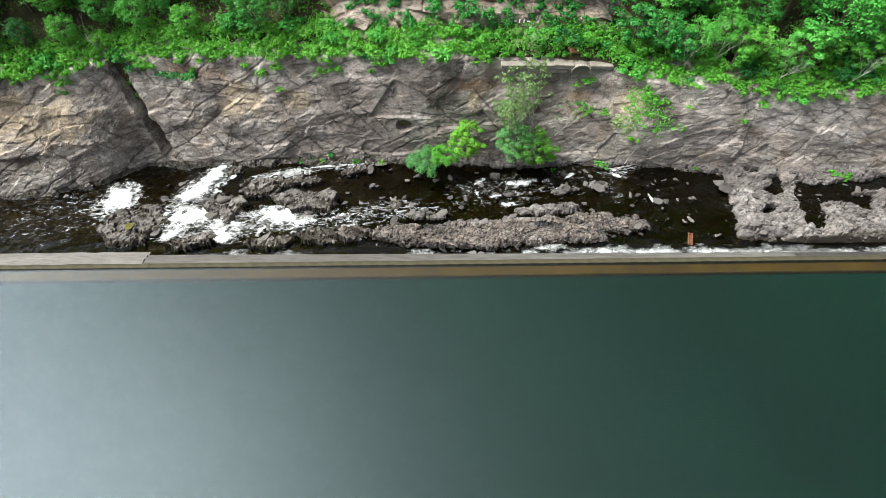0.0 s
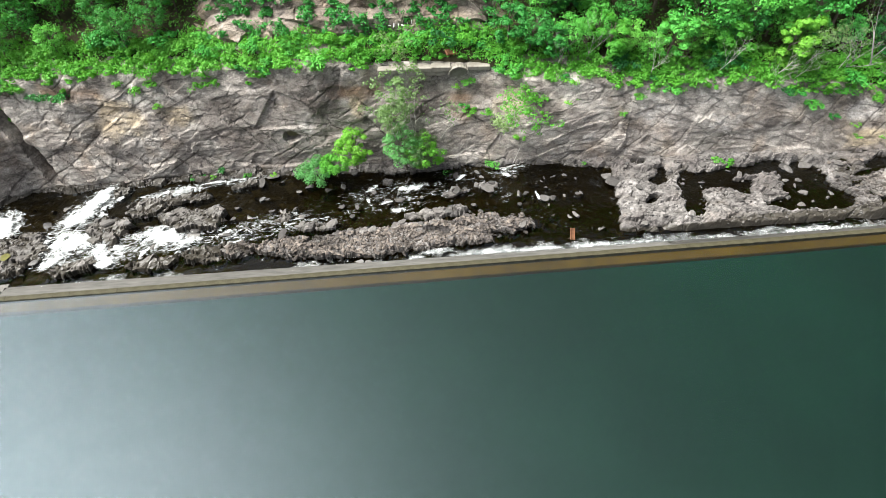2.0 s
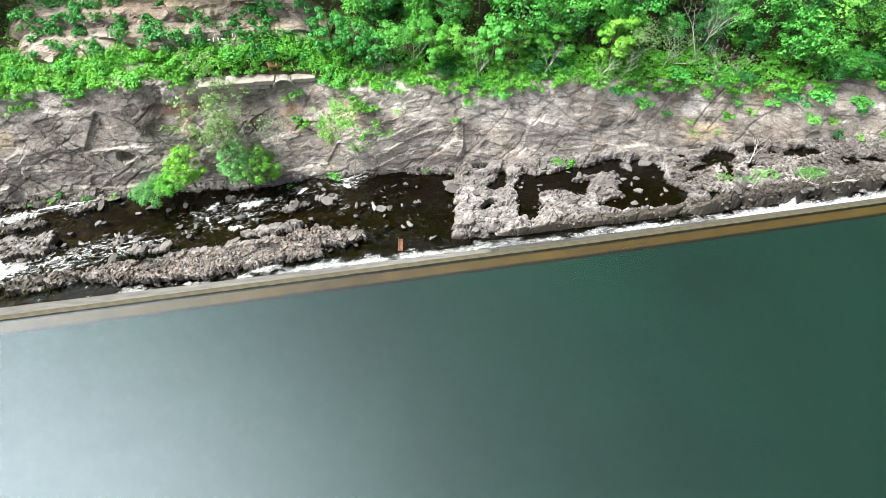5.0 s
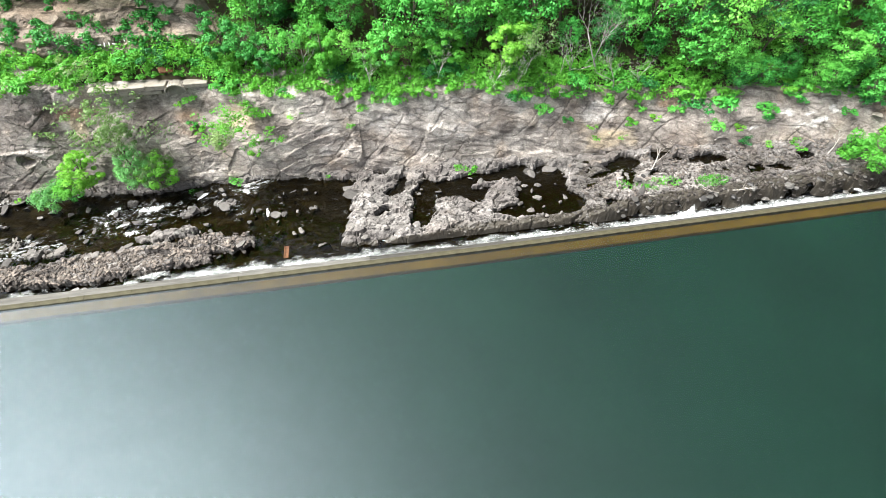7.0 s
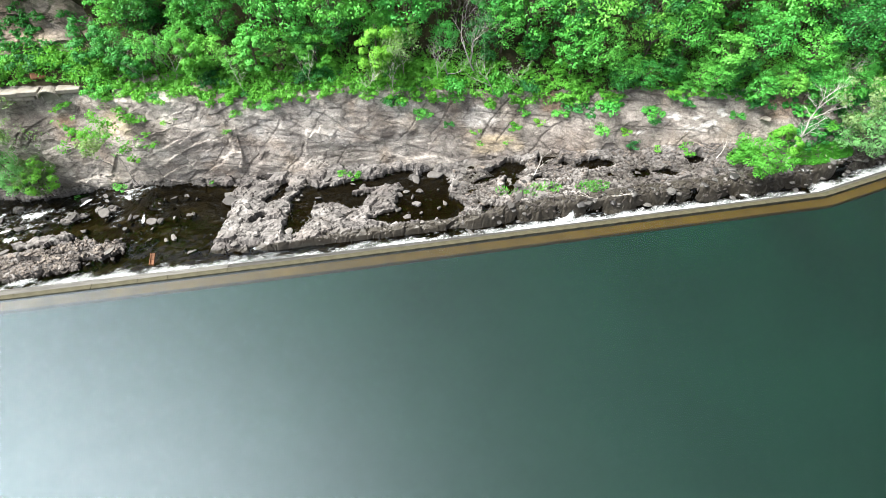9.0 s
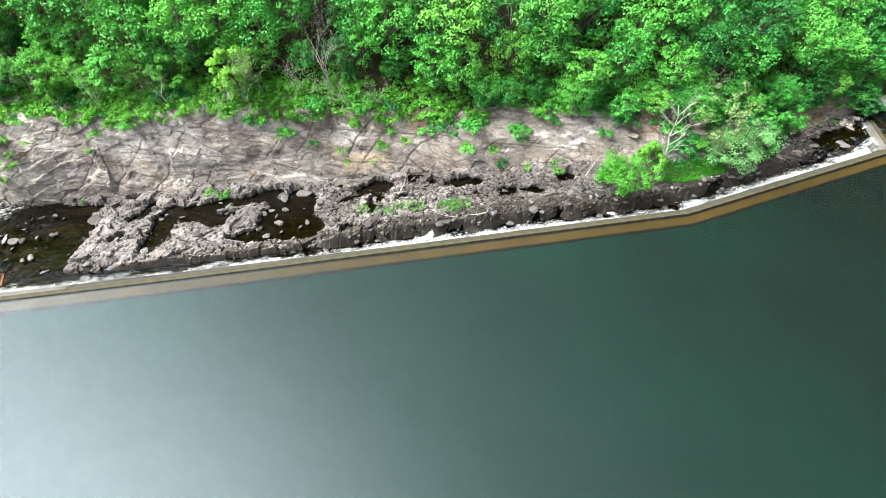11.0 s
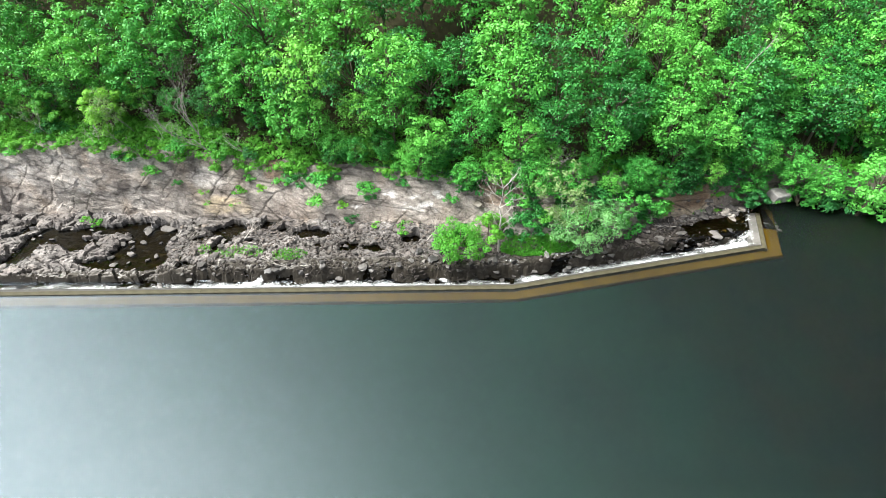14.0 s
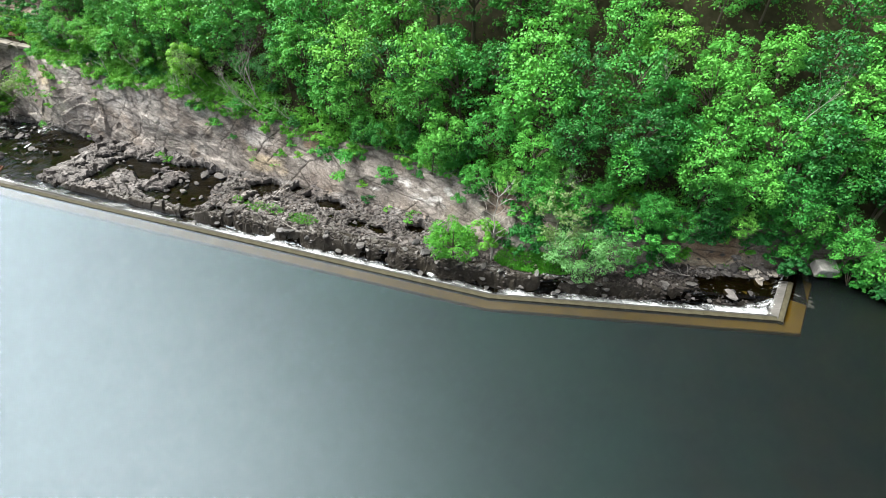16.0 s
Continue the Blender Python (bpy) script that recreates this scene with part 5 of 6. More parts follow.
# thin bleached trees leaning out over the lip
for x, back, h, way, seed in ((37.6, 0.9, 3.6, (0.1, -0.35, 0.9), 751), (42.6, 0.3, 3.4, (0.45, -0.25, 0.8), 753), (43.6, -0.2, 3.0, (-0.7, -0.45, 0.5), 754), (45.2, 0.6, 3.4, (-0.2, -0.4, 0.8), 755),
                             (31.5, 0.8, 3.4, (0.05, -0.3, 0.9), 756), (49.4, 0.8, 3.8, (-0.15, -0.2, 0.9), 757), (57.8, 0.8, 3.2, (-0.5, -0.3, 0.8), 758), (22.6, 1.0, 3.0, (0.1, -0.2, 0.9), 759), (-34.0, 0.9, 3.0, (-0.3, -0.3, 0.8), 760)):
    y = float(lip(x)[0]) + back
    bare_tree(x, y, ground_z(x, y) - 0.1, h, way, seed, 0.04, 3, label="thin bleached bare tree leaning from the cliff top", group="bare trees on the cliff top")
# driftwood
for x, y, z, h, way, seed in ((63.6, 32.2, 0.2, 2.6, (0.6, -0.3, 0.3), 711), (62.8, 32.0, 0.2, 2.4, (-0.8, -0.2, 0.2), 712), (57.4, 35.6, 0.1, 2.6, (0.45, 0.3, 0.45), 713),
                              (75.4, 35.3, 0.8, 1.8, (0.5, 0.3, 0.6), 714), (99.4, 38.1, 0.1, 3.4, (-0.8, -0.1, 0.25), 715), (100.0, 38.5, 0.2, 2.6, (-0.7, -0.5, 0.15), 716), (17.6, 41.0, -1.7, 2.6, (0.9, 0.0, 0.1), 717),
                              (55.0, 33.0, -0.2, 1.6, (0.7, -0.4, 0.15), 718), (88.6, 36.6, 1.2, 2.4, (0.1, -0.2, 0.9), 719)):
    bare_tree(x, y, z, h, way, seed, 0.055, 2, "driftwood", "bleached driftwood branch stranded on the rocks", group="driftwood")
# feathery bushes on the cliff face
for x, y, z, h, way, seed, leafm, per in ((9.4, 42.5, -1.2, 7.4, (-0.1, -0.25, 1), 721, LEAF_PALE, 9), (7.8, 42.7, -0.6, 6.6, (-0.25, -0.2, 1), 722, LEAF_PALE, 8), (11.8, 42.8, 1.0, 4.6, (0.2, -0.5, 0.8), 723, LEAF_PALE, 1),
                                          (19.0, 41.0, -1.0, 5.8, (0.1, -0.15, 1), 724, LEAF_BRIGHT, 6), (17.6, 41.6, 1.0, 3.0, (-0.1, -0.35, 0.9), 725, LEAF_PALE, 5),
                                          (88.0, 35.6, 0.4, 4.6, (-0.3, -0.1, 1), 727, LEAF_PALE, 8)):
    bare_tree(x, y, z, h, way, seed, 0.05, 3, "feathery_bush", "feathery grey-green bush with thin pale stems against the rock", leafm, per, 0.2, "bushes on the cliff")


def small_tree(x, y, z, height, spread, seed, leafm, label, count=40, size=0.26):
    t = tree(seed, height, spread, leafm, 110, size * 0.68, label, count, 0.40)
    t.matrix_basis = pose(x, y, z)
    return tagged(t, category="tree", group="small trees by the channel")


small_tree(78.4, 33.6, 0.0, 4.6, 2.8, 731, LEAF_BRIGHT, "bright yellow-green young tree leaning over the channel")
small_tree(81.0, 35.0, 0.8, 3.6, 1.8, 732, LEAF_BRIGHT, "bright yellow-green young tree beside the dead trunk", 24)
small_tree(3.2, 42.3, -1.8, 5.2, 1.75, 733, LEAF_BRIGHT, "bright green young tree at the foot of the cliff", 52, 0.24)
small_tree(1.0, 42.4, -2.9, 2.6, 1.7, 734, LEAF_BRIGHT, "low green bush at the foot of the cliff", 36, 0.22)
small_tree(8.2, 42.6, -2.4, 6.6, 2.0, 737, WILLOW, "tall grey-green bush against the cliff", 64, 0.2)
small_tree(9.6, 42.4, -2.2, 5.0, 1.9, 739, LEAF_PALE, "light green bush against the foot of the cliff", 54, 0.2)
small_tree(7.2, 43.6, 1.2, 4.6, 1.7, 740, LEAF_PALE, "pale feathery bush high on the rock face", 44, 0.18)
small_tree(-0.9, 42.7, -3.6, 2.3, 2.2, 738, WILLOW, "low grey-green bush hanging over the pool", 46, 0.22)
small_tree(10.2, 41.9, -2.0, 4.6, 1.9, 735, LEAF_BRIGHT, "round yellow-green bush at the foot of the cliff", 40, 0.23)
for i, (x, y) in enumerate(((22.0, 46.0), (27.5, 45.2), (33.0, 44.6), (38.5, 44.2), (18.5, 47.4), (44.0, 43.8))):
    small_tree(x, y, ground_z(x, y) - 0.4, 4.6 + (i % 3), 1.9 + 0.2 * (i % 2), 741 + i, LEAF_BRIGHT if i % 2 else LEAF, "slender light green sapling at the cliff top", 36, 0.3)
small_tree(89.6, 35.2, 0.0, 6.4, 2.9, 751, WILLOW, "grey-green willow bush leaning over the channel", 60, 0.2)
small_tree(92.2, 36.4, 0.2, 4.6, 2.0, 752, WILLOW, "low grey-green willow at the foot of the slope", 36, 0.2)
small_tree(107.6, 40.9, 0.1, 2.6, 1.35, 754, LEAF, "leafy green bush hanging over the end of the weir", 34, 0.24)
small_tree(96.0, 39.0, 1.2, 4.2, 1.9, 753, LEAF, "leafy green young tree on the slope", 36, 0.24)
# young trees rooted in the face, which let the wood hang over the rock
for i in range(15):
    x = 66.0 + 2.6 * i + rnd.uniform(-0.7, 0.7)
    y = float(lip(x)[0]) - rnd.uniform(0.3, 1.0) + 1.4 * (x < 79)
    plant(i % 8, x, y, rnd.uniform(0.36, 0.52), ground_z(x, y) - rnd.uniform(0.3, 0.9))
# trees that hang over the water past the end of the weir
for i, (x, y, z, s) in enumerate(((107.6, 42.2, 0.0, 0.42), (111.8, 42.6, 0.0, 0.55), (114.6, 41.6, -0.9, 0.72), (117.8, 40.8, -1.0, 0.8), (121.5, 40.2, -1.0, 0.85), (125.5, 39.5, -1.0, 0.9), (106.0, 43.4, 3.0, 0.6), (102.5, 43.0, 3.6, 0.62), (109.4, 43.6, 1.2, 0.5), (111.2, 43.3, 0.6, 0.55), (107.2, 43.3, 2.0, 0.5), (109.0, 45.4, 3.0, 0.62), (104.4, 42.6, 2.0, 0.42),
                                  (113.5, 46.5, 3.2, 0.9), (118.5, 46.5, 3.4, 1.0), (124.0, 45.5, 3.4, 1.0), (129.5, 42.5, 2.5, 1.0), (131.0, 37.5, 1.0, 0.9))):
    plant(i % 6, x, y, s, z)

# bushes in the cracks of the cliff: x, y, size, kind
CREVICES_LOWER = [
    (-24.7, 48.2, 1.2, 0), (-16.0, 47.0, 0.5, 3), (-15.0, 45.7, 0.6, 1), (-11.5, 45.5, 0.55, 0), (-13.7, 45.5, 0.5, 4), (0.0, 44.3, 0.75, 0), 
    (-12.6, 44.9, 0.4, 2), (-9.0, 44.6, 0.5, 3), (-6.0, 44.4, 0.45, 2), (16.4, 43.8, 0.7, 2), (17.0, 41.8, 0.7, 1), (13.0, 42.2, 0.9, 1), 
    (14.8, 44.2, 0.9, 2), (14.2, 44.4, 0.7, 0), (19.4, 42.4, 0.8, 2), (24.3, 42.6, 0.7, 5), (21.6, 42.6, 0.5, 2), (29.3, 41.8, 0.45, 3), 
    (26.3, 40.8, 0.3, 2), (40.6, 39.4, 0.8, 2),
]
CREVICES_MIDDLE = [
    (39.2, 39.6, 0.5, 3), (43.8, 40.0, 0.5, 3), (56.4, 40.2, 0.8, 2), (57.2, 40.9, 0.8, 0), (53.2, 39.8, 0.6, 5), (52.6, 40.4, 0.5, 5), 
    (58.7, 40.2, 0.7, 2), (55.8, 39.6, 0.5, 5), (50.0, 40.8, 0.6, 0), (67.6, 38.0, 0.9, 0), (67.0, 38.6, 0.7, 2), (73.3, 36.8, 0.9, 5), 
    (70.4, 37.6, 0.6, 3), (70.0, 38.6, 0.7, 0), (77.6, 36.6, 1.1, 3), (79.0, 36.4, 1.0, 0), (84.6, 36.2, 1.1, 1), (82.6, 37.6, 1.2, 0), 
    (86.0, 36.6, 1.0, 3), (94.0, 37.8, 1.1, 3),
]
CREVICES_UPPER = [
    (96.5, 38.6, 1.0, 0), (98.2, 39.4, 1.2, 2), (93.0, 38.6, 1.4, 0), (103.8, 41.3, 0.8, 2), (105.6, 41.8, 1.0, 0), (101.6, 41.2, 0.6, 3), 
    (107.4, 42.0, 0.9, 0), (64.8, 39.0, 1.2, 0), (69.5, 39.2, 1.2, 4), (61.0, 40.2, 1.0, 0), (47.6, 41.2, 1.0, 4), (45.0, 41.6, 0.9, 0), 
    (73.0, 39.4, 0.7, 4), (77.6, 38.2, 0.8, 0), (30.4, 42.2, 0.6, 3), (33.5, 42.3, 0.9, 0), (36.8, 42.0, 0.8, 2), (-38.0, 46.8, 0.6, 0), 
    (-30.5, 48.8, 1.2, 0), (-27.5, 48.6, 1.3, 1),
]
for x, y, s, kind in CREVICES_LOWER + CREVICES_MIDDLE + CREVICES_UPPER:
    shrub(x, y - 0.15, ground_z(x, y) - 0.2 * s, s, kind, 0.8, "small green bush rooted in a crack of the rock", "bushes on the cliff")
for x, y, z, s in ((110.6, 42.6, 0.3, 1.3), (112.6, 42.0, 0.2, 1.7), (115.4, 41.4, 0.2, 1.8), (118.4, 40.8, 0.1, 1.9), (121.4, 40.2, 0.1, 1.9), (124.4, 39.6, 0.1, 2.0), (108.0, 43.0, 1.6, 1.4), (113.6, 43.6, 1.6, 1.8), (117.0, 43.2, 1.6, 1.8), (106.4, 42.6, 1.8, 1.2), (104.0, 42.4, 2.2, 1.5), (101.6, 42.2, 2.4, 1.5), (99.2, 41.6, 2.6, 1.6), (105.4, 43.6, 3.0, 1.6)):
    shrub(x, y, z - 0.3, s, rnd.choice((0, 1, 4)), 1.0, "dense green shrub hanging over the water", "shrubs of the shore")
for x, y, s in ((62.5, 40.4, 1.6), (66.0, 40.0, 1.7), (71.6, 40.2, 1.2), (75.4, 39.9, 1.2), (79.6, 38.8, 1.5), (88.2, 38.6, 1.9), (91.0, 38.8, 1.9), (93.6, 39.2, 1.8), (96.6, 39.8, 1.7), (99.6, 40.8, 1.6), (86.0, 38.4, 1.6), (90.0, 37.2, 1.5), (84.0, 37.8, 1.3), (94.6, 37.4, 1.3)):
    shrub(x, y - 0.3, ground_z(x, y) - 0.3, s, rnd.choice((0, 1, 4)), 0.9, "leafy green shrub spilling down the rock", "bushes on the cliff")
# thick leafage spilling over the lip of the cliff
for _ in range(115):
    x = rnd.uniform(-60, 106)
    y = float(lip(x)[0]) + rnd.uniform(-0.2, 1.6)
    if 5.0 < x < 17.5:
        y = float(lip(x)[0]) + rnd.uniform(1.6, 2.4)
    shrub(x, y, ground_z(x, y) - 0.25, rnd.uniform(0.6, 1.15), rnd.choice((0, 1, 2, 3, 4, 5, 2)), 0.8)

# low growth that hangs over the bare lip, and the green slope by the end of the weir
spots = []
for _ in range(1000):
    x = rnd.uniform(-66, 66)
    hang = 0.6 * (0.5 + float(fbm(np.array(x * 0.35), np.array(0.0), np.array(0.0), 3, 642)))
    y = float(lip(x)[0]) + rnd.uniform(-hang, 2.6)
    if not 4.5 < x < 17.8:
        spots.append((x, y, ground_z(x, y) - 0.1, rnd.uniform(0.4, 1.15)))
growth("lip_growth", spots[::2], GRASS, "low green growth hanging over the lip of the cliff", 643)
growth("lip_weeds", spots[1::2], LEAF_BRIGHT, "yellow-green weeds hanging over the lip of the cliff", 644)
spots = []
for _ in range(60):
    x = rnd.uniform(82.5, 105.5)
    y = float(foot(x)[0]) + rnd.uniform(0.1, 3.2)
    if not (97.5 < x < 104 and y < float(foot(x)[0]) + 1.6):
        spots.append((x, y, ground_z(x, y) - 0.2, rnd.uniform(0.7, 1.3)))
growth("slope_growth", spots, LEAF, "dense green bushes covering the slope by the weir's end", 645, 40, 0.22)


def grass_patch(cx, cy, ax, ay, count, seed, blade=0.24):
    """Tufts of blades standing on the rubble."""
    r = np.random.RandomState(seed)
    a, d = r.rand(count) * 6.28, np.sqrt(r.rand(count))
    x, y = cx + ax * d * np.cos(a), cy + ay * d * np.sin(a)
    z = bed_height(x, y) - 0.04
    z = np.where(y > foot(x)[0] - 0.2, np.maximum(z, foot(x)[1] + 0.3), z)
    w, h = 0.035 + 0.03 * r.rand(count), blade * (0.6 + 0.8 * r.rand(count))
    t, l = r.rand(count) * 6.28, r.normal(size=(count, 2)) * 0.12
    b = np.stack([x, y, z], 1)
    s = np.stack([np.cos(t) * w, np.sin(t) * w, 0 * w], 1)
    tip = b + np.stack([l[:, 0], l[:, 1], h], 1)
    v = np.stack([b - s, b + s, tip + s * 0.3, tip - s * 0.3], 1).reshape(-1, 3)
    tagged(new("grass_patch", quad_mesh("grass_patch", v, np.arange(count * 4).reshape(-1, 4), GRASS)), "tuft of fresh green grass on the rubble", "grass", "grass among the rubble", "stuff")


for i, g in enumerate(((62.6, 33.4, 1.7, 0.7, 420), (58.5, 34.0, 1.5, 0.7, 170), (84.8, 34.5, 2.6, 1.1, 3600), (87.4, 34.8, 1.8, 0.8, 2000), (54.6, 34.2, 1.1, 0.6, 110), (78.5, 35.4, 1.8, 0.8, 1500), (56.6, 33.6, 1.2, 0.5, 120), (101.4, 40.4, 1.4, 0.6, 600), (103.6, 40.8, 0.9, 0.5, 400))):
    grass_patch(*g, 801 + i)

# ---------------------------------------------------------------- masonry in the cliff top
wall = tagged(new("retaining_wall"), "old pale concrete parapet with a blocked arch at the cliff top", "wall", kind="structure")
rnd2 = random.Random(9)
PALE = plain_material("pale_concrete", (0.12, 0.108, 0.088), (0.24, 0.222, 0.19), 2.0, 0.9, 0.5)
BLOCK = plain_material("grey_block_concrete", (0.22, 0.21, 0.20), (0.42, 0.405, 0.385), 2.5, 0.9, 0.5)
for i, (xa, xb, zt, dz) in enumerate(((6.0, 8.72, 6.86, 0.40), (8.70, 11.02, 6.94, 0.44), (11.0, 12.86, 6.98, 0.46), (14.40, 16.6, 6.94, 0.42))):
    part("slab", box_bm(xb - xa, 0.9, dz, 0.05, 0.02, rnd2), PALE, wall).matrix_basis = pose((xa + xb) / 2, 45.62 + 0.012 * i, zt - dz / 2, 0, -1.5 if i == 0 else 0, rnd2.uniform(-0.6, 0.4))
for i in range(4):
    part("block", box_bm(0.95, 0.6, 0.42, 0.04, 0.02, rnd2), PALE, wall).matrix_basis = pose(9.0 + i * 0.96, 45.5, 6.35 - 0.02 * i, 0, 0, rnd2.uniform(-1, 1))
for i in range(11):
    a = math.pi * (i + 0.5) / 11
    part("arch_stone", box_bm(0.28, 0.8, 0.13, 0.015, 0.008, rnd2), PALE, wall).matrix_basis = Matrix.Translation((13.62 - math.cos(a) * 0.90, 45.45, 6.30 + math.sin(a) * 0.66)) @ Matrix.Rotation(a - math.pi / 2, 4, "Y")
part("arch_fill", box_bm(1.60, 0.3, 1.0, 0.04), PALE, wall, "rough stone filling the arch").matrix_basis = pose(13.62, 45.70, 6.22)
growth("parapet_growth", [(4.8 + 0.25 * i + rnd.uniform(-0.2, 0.2), 46.35 + 0.34 * (i % 6), ground_z(6.0, 46.35 + 0.34 * (i % 6)) + rnd.uniform(0, 0.3), rnd.uniform(0.5, 0.9)) for i in range(54)], LEAF_BRIGHT, "low green weeds growing behind the parapet", 647)
for x, z, s in ((14.2, 5.3, 0.5), (13.4, 4.9, 0.45), (15.0, 5.5, 0.4), (7.0, 5.4, 0.4)):
    shrub(x, 45.0, z, s, rnd.choice((2, 3)), 0.9, "small green bush under the arch")
# white paint on the rock above, a row of plain strokes
paint = tagged(new("rock_paint"), "faded white painted strokes on the bare rock", "paint", kind="structure")
for i in range(7):
    bm = box_bm(0.10 if i % 3 else 0.28, 0.05, 0.34 if i % 3 else 0.09, 0.01)
    i_x = 7.3 + i * 0.42
    k = int(np.clip(round((i_x + 13) / 0.16), 0, px.shape[0] - 1))
    j = int(np.argmin(np.abs(pz[k] - (float(lip(i_x)[1]) + 2.35))))
    part("stroke", bm, PAINT, paint).matrix_basis = pose(i_x, float(py[k][j]) - 0.03, float(pz[k][j]), -25, 8 * (i % 2), 0)
# brown fallen slab on the parapet
part("fallen_slab", box_bm(1.3, 0.7, 0.16, 0.04, 0.05, rnd2), RUST, wall, "tilted brown slab lying on the parapet").matrix_basis = pose(13.0, 46.6, 7.7, 20, 12, 25)

# ---------------------------------------------------------------- concrete blocks at the end of the weir
for x, y, z, sx, sy, sz, turn, tip, label in ((110.4, 42.3, 0.9, 1.9, 1.3, 1.0, 22, 14, "grey concrete abutment block at the water's edge"), (108.1, 45.3, 4.3, 2.3, 1.5, 2.4, 14, 8, "tall leaning concrete block among the bushes"),
                                             (104.6, 44.4, 3.6, 1.4, 1.2, 1.2, -8, 4, "weathered concrete footing in the undergrowth")):
    bm = box_bm(sx, sy, sz, 0.07, 0.05, rnd2)
    me = bpy.data.meshes.new("concrete_block")
    bm.to_mesh(me)
    bm.free()
    me.materials.append(BLOCK)
    ob = new("concrete_block", me)
    ob.matrix_basis = pose(x, y, z - 0.2, tip, tip * 0.5, turn)
    tagged(ob, label, "concrete block", "abutment blocks")
# weathered slab on the slope
ob = new("stone_slab", rock_mesh("stone_slab", 880, PALE, 10, 2, 0.4))
ob.matrix_basis = scaled(80.0, 37.1, 3.3, 1.1, 0.2, 0.6)
tagged(ob, "pale flat slab lying on the slope", "rock")

# ---------------------------------------------------------------- loose things in the channel
tread = tagged(new("rusty_frame"), "rusted steel frame stranded at the foot of the weir", "scrap metal")
part("plate", box_bm(0.40, 1.25, 0.05, 0.01), RUST, tread)
for i in (-1, 1):
    part("rail", box_bm(0.08, 1.3, 0.16, 0.015), RUST, tread).matrix_basis = pose(0.20 * i, 0, 0.05)
for i in (-1, 0, 1):
    part("rung", box_bm(0.4, 0.06, 0.1, 0.01), RUST, tread).matrix_basis = pose(0, 0.5 * i, 0.06)
tread.matrix_basis = pose(22.75, 31.1, -1.55, 28, 4, -6) @ Matrix.Scale(0.85, 4)
bm = bmesh.new()
ring = [bm.verts.new((0.42 * math.cos(a) * (1 + 0.15 * math.sin(3 * a)), 0.48 * math.sin(a), 0)) for a in np.linspace(0, 6.28, 18)[:-1]]
bm.faces.new(ring)
me = bpy.data.meshes.new("algae_puddle")
bm.to_mesh(me)
bm.free()
me.materials.append(ALGAE)
ob = new("algae_puddle", me)
ob.matrix_basis = pose(-31.0, 36.0, ground_z(-31.0, 36.0) + 0.22)
tagged(ob, "yellow-green algae puddle in a hollow of the rock", "puddle")
for x, y, s, turn in ((104.0, 38.0, 0.55, 0.4), (102.6, 38.4, 0.4, 2.6)):
    ob = new("yellow_stone", rock_mesh("yellow_stone", 890 + int(x), YELLOW, 8, 2, 0.7))
    ob.matrix_basis = Matrix.Translation((x, y, -0.55)) @ Matrix.Rotation(turn, 4, "Z") @ Matrix.Diagonal((s * (1 if x > 103 else 1.8), s * 0.7, s * 0.8, 1))
    tagged(ob, "yellow-stained stone lying in the shallow pool", "rock")
for x, y, s in ((-6.0, 44.2, 1.2), (7.4, 39.0, 1.3), (24.6, 36.6, 0.9), (25.1, 36.9, 0.8), (28.2, 39.0, 1.4), (46.4, 38.6, 1.2),
                (60.5, 39.0, 0.9), (101.8, 40.2, 1.4), (104.2, 40.9, 1.2), (105.2, 41.0, 1.1), (100.4, 39.4, 1.0), (-9.6, 36.4, 1.3), (-17.6, 34.6, 0.8)):
    boulder(x, y, s, True, 0.32)

# broken stones heaped at the foot of the slope by the end of the weir
for _ in range(46):
    x = rnd.uniform(95.5, 106.6)
    y = float(foot(x)[0]) + rnd.uniform(-0.9, 0.7)
    s = 0.3 + 0.75 * rnd.random() ** 2.4
    ob = new("boulder", rnd.choice(DRY))
    ob.matrix_basis = Matrix.Translation((x, y, ground_z(x, y) + 0.08 * s)) @ Euler((rnd.uniform(-0.3, 0.3), rnd.uniform(-0.3, 0.3), rnd.uniform(0, 6.3))).to_matrix().to_4x4() @ Matrix.Diagonal((s * rnd.uniform(0.8, 1.5), s, s, 1))
    tagged(ob, "angular grey-brown stone heaped at the foot of the slope", "rock", "stones heaped by the weir's end")

HEAP = [rock_mesh("boulder", 240 + i, stone_material("pale_stone", (0.20, 0.18, 0.155), (0.40, 0.37, 0.33)) if i == 0 else bpy.data.materials["pale_stone"], 12, 2, 0.7) for i in range(4)]
for i in range(16):
    x = 103.6 + 3.0 * rnd.random() ** 0.7
    y = float(foot(x)[0]) - 0.6 + rnd.uniform(-0.7, 0.5)
    s = rnd.uniform(0.4, 1.0)
    ob = new("boulder", HEAP[i % 4])
    ob.matrix_basis = Matrix.Translation((x, y, ground_z(x, y) + 0.12 * s)) @ Euler((rnd.uniform(-0.3, 0.3), rnd.uniform(-0.3, 0.3), rnd.uniform(0, 6.3))).to_matrix().to_4x4() @ Matrix.Diagonal((s * rnd.uniform(0.9, 1.6), s * 0.8, s * 0.8, 1))
    tagged(ob, "pale angular boulder tumbled beside the wing of the weir", "rock", "stones heaped by the weir's end")

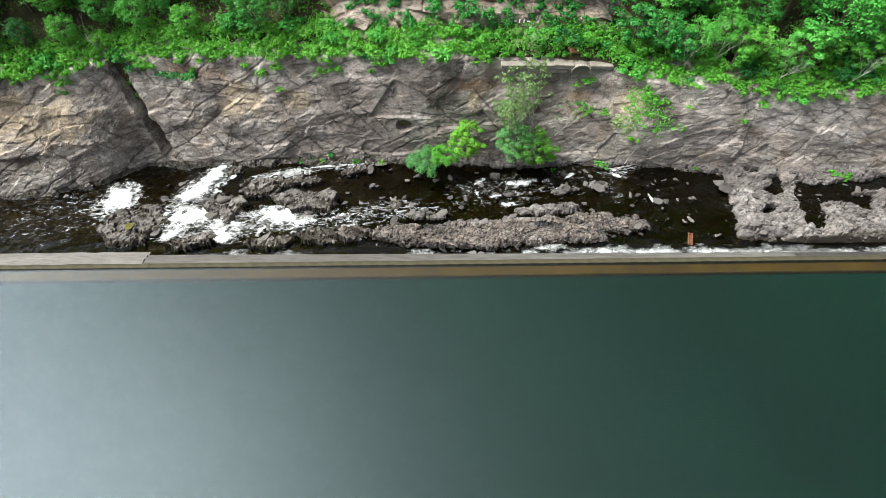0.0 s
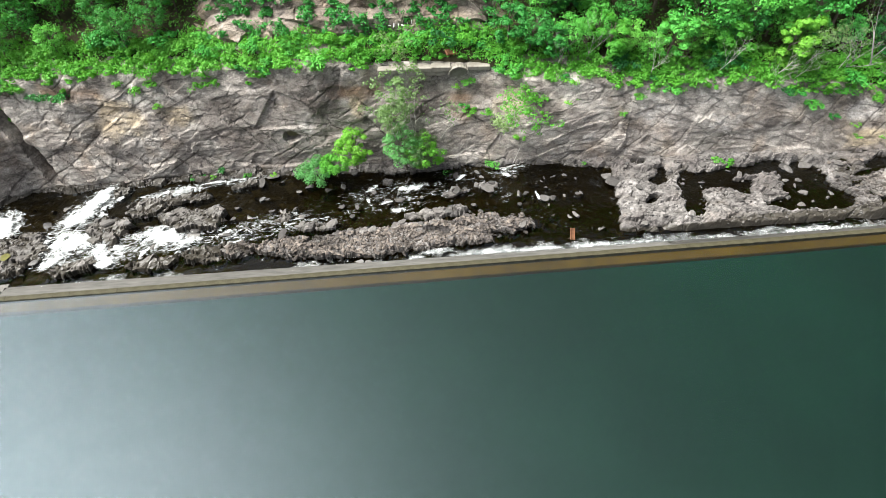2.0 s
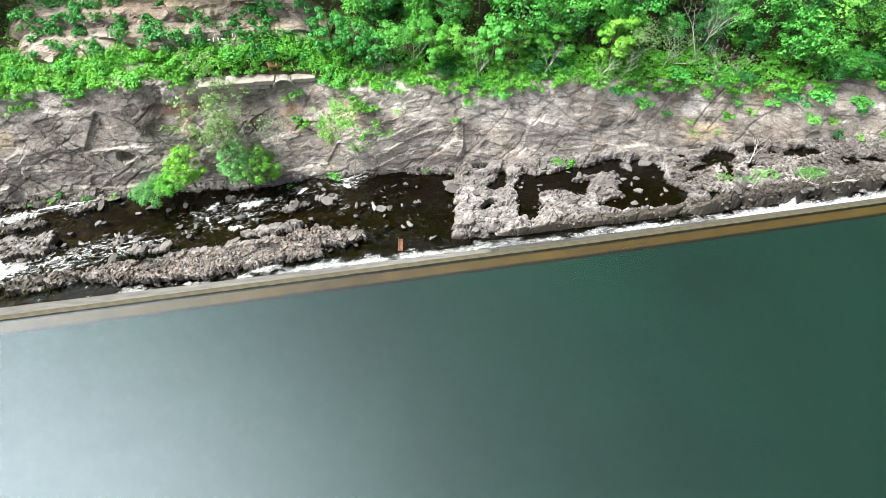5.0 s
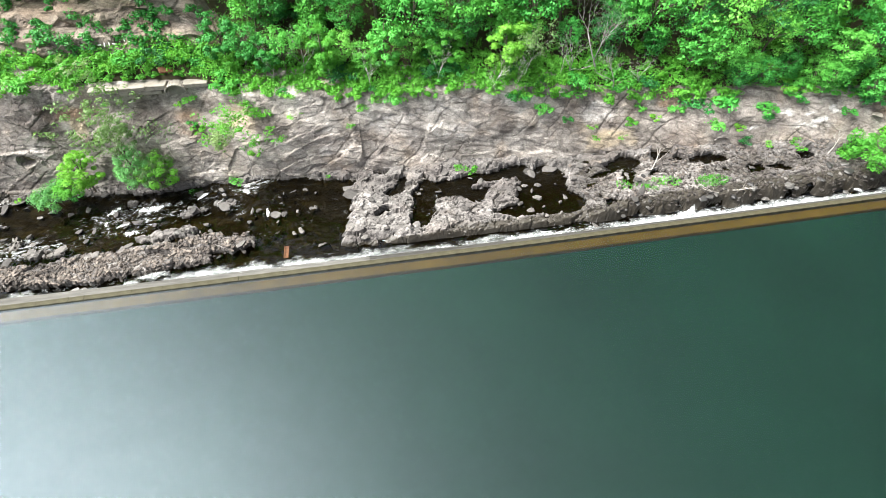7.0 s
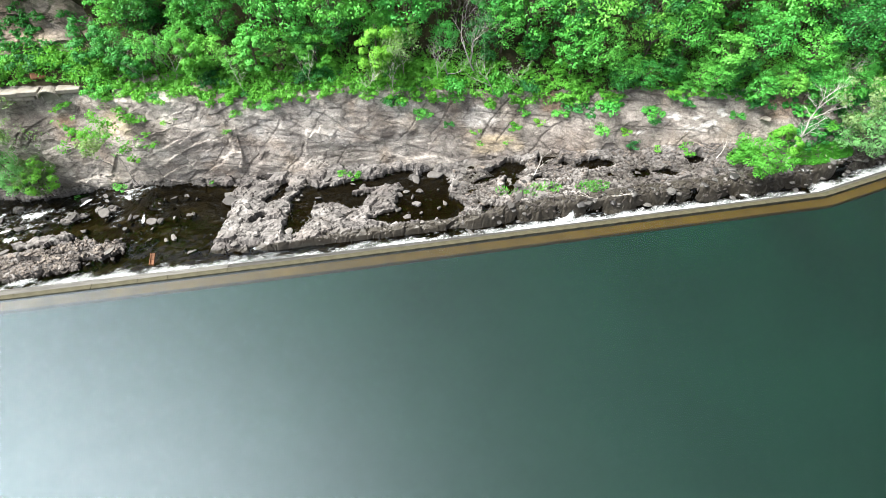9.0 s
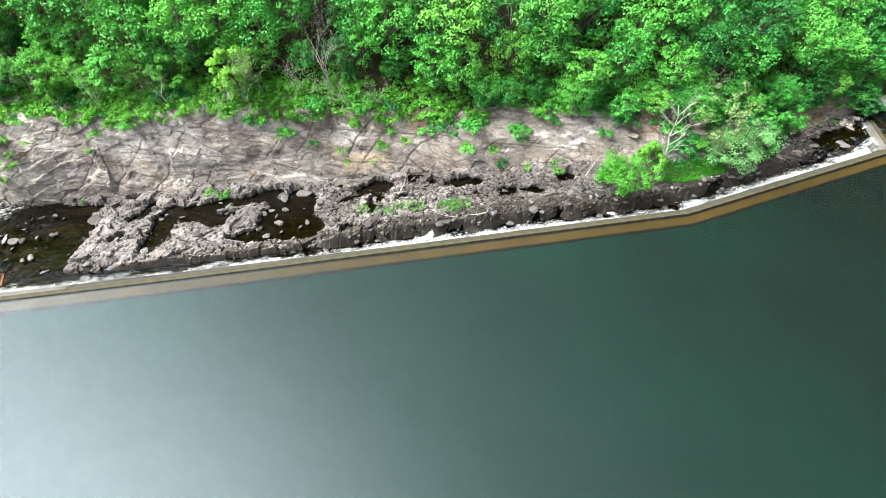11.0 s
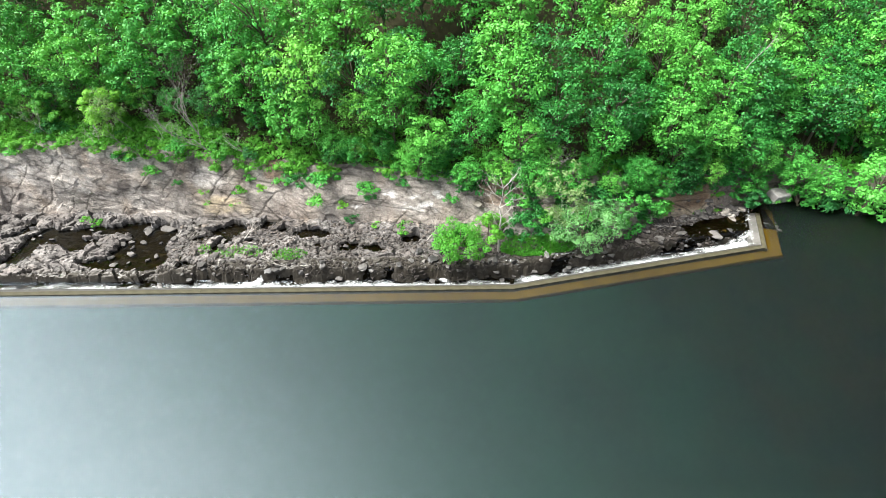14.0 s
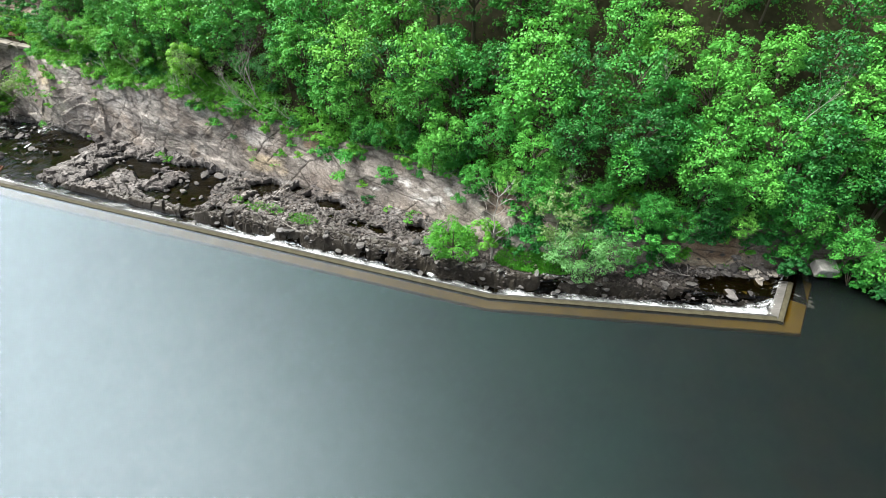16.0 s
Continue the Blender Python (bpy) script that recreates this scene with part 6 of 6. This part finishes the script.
# flat grey slabs that stand clear of the pools
SLABS = [rock_mesh("slab_stone", 900 + i, STONE, 14, 2, 0.5) for i in range(5)]
POOL_SLABS_LOWER = [
    (22.8, 39.3, 0.75), (21.9, 39.2, 0.5), (21.8, 37.8, 0.6), (21.5, 36.2, 1.0), (22.1, 36.2, 0.9), (23.8, 34.1, 0.8), (23.2, 33.8, 0.6), 
    (25.0, 38.9, 0.5), (19.0, 37.3, 0.9), (19.8, 37.1, 0.6), (20.2, 36.6, 0.5), (44.7, 36.1, 0.8), (45.3, 36.5, 0.7), (45.9, 35.7, 0.6), (46.7, 36.4, 0.8), 
    (46.2, 34.8, 1.1), (46.5, 33.5, 0.5), (48.3, 33.9, 0.6), (48.9, 34.4, 0.8), (44.5, 34.2, 0.9), (46.4, 38.0, 1.4), (48.5, 38.6, 1.7), (43.6, 36.9, 0.8), 
    (29.0, 37.8, 1.9),
]
POOL_SLABS_MIDDLE = [
    (28.6, 33.6, 0.9), (-9.4, 38.3, 1.0), 
    (-4.0, 36.0, 1.4), (-2.4, 36.8, 1.2), (-1.2, 37.2, 0.9), (0.6, 36.6, 1.6), (-5.6, 39.0, 0.7), (-4.6, 38.8, 0.7), (-3.2, 39.2, 0.6), (-2.0, 42.4, 1.2), 
    (1.4, 42.0, 1.1), (-7.2, 43.0, 1.3), (4.6, 40.6, 1.2), (10.8, 39.6, 0.9), (15.2, 39.6, 1.1), (16.0, 38.8, 1.2), (16.6, 39.4, 1.0), (9.2, 38.0, 0.8), 
    (13.4, 41.4, 1.0),
]
for x, y, s in POOL_SLABS_LOWER + POOL_SLABS_MIDDLE:
    zb = float(bed_height(np.array([x]), np.array([y]))[0])
    top = max(zb + 0.15, float(wet_level(np.array([x]), np.array([y]))[0]) + 0.12 + 0.16 * s)
    half = (top - zb + 0.15) / 2
    ob = new("slab_stone", rnd.choice(SLABS))
    ob.matrix_basis = Matrix.Translation((x, y, top - half)) @ Euler((rnd.uniform(-0.15, 0.15), rnd.uniform(-0.15, 0.15), rnd.uniform(0, 6.3))).to_matrix().to_4x4() @ Matrix.Diagonal((s * rnd.uniform(1.0, 1.5), s * rnd.uniform(0.7, 1.0), half / 0.23, 1))
    tagged(ob, "flat grey slab of rock standing clear of the dark pool", "rock", "slabs in the pools")

# the stones too small to count, joined
for dry, placed in LOOSE.items():
    verts, faces, start = [], [], 0
    for me, m in placed:
        verts += [m @ v.co for v in me.vertices]
        faces += [tuple(start + k for k in p.vertices) for p in me.polygons]
        start += len(me.vertices)
    tagged(mesh_object("loose_stones", verts, faces, STONE if dry else WETSTONE), "small dry grey stones strewn over the channel" if dry else "small wet black stones strewn in the stream", "gravel", kind="stuff")
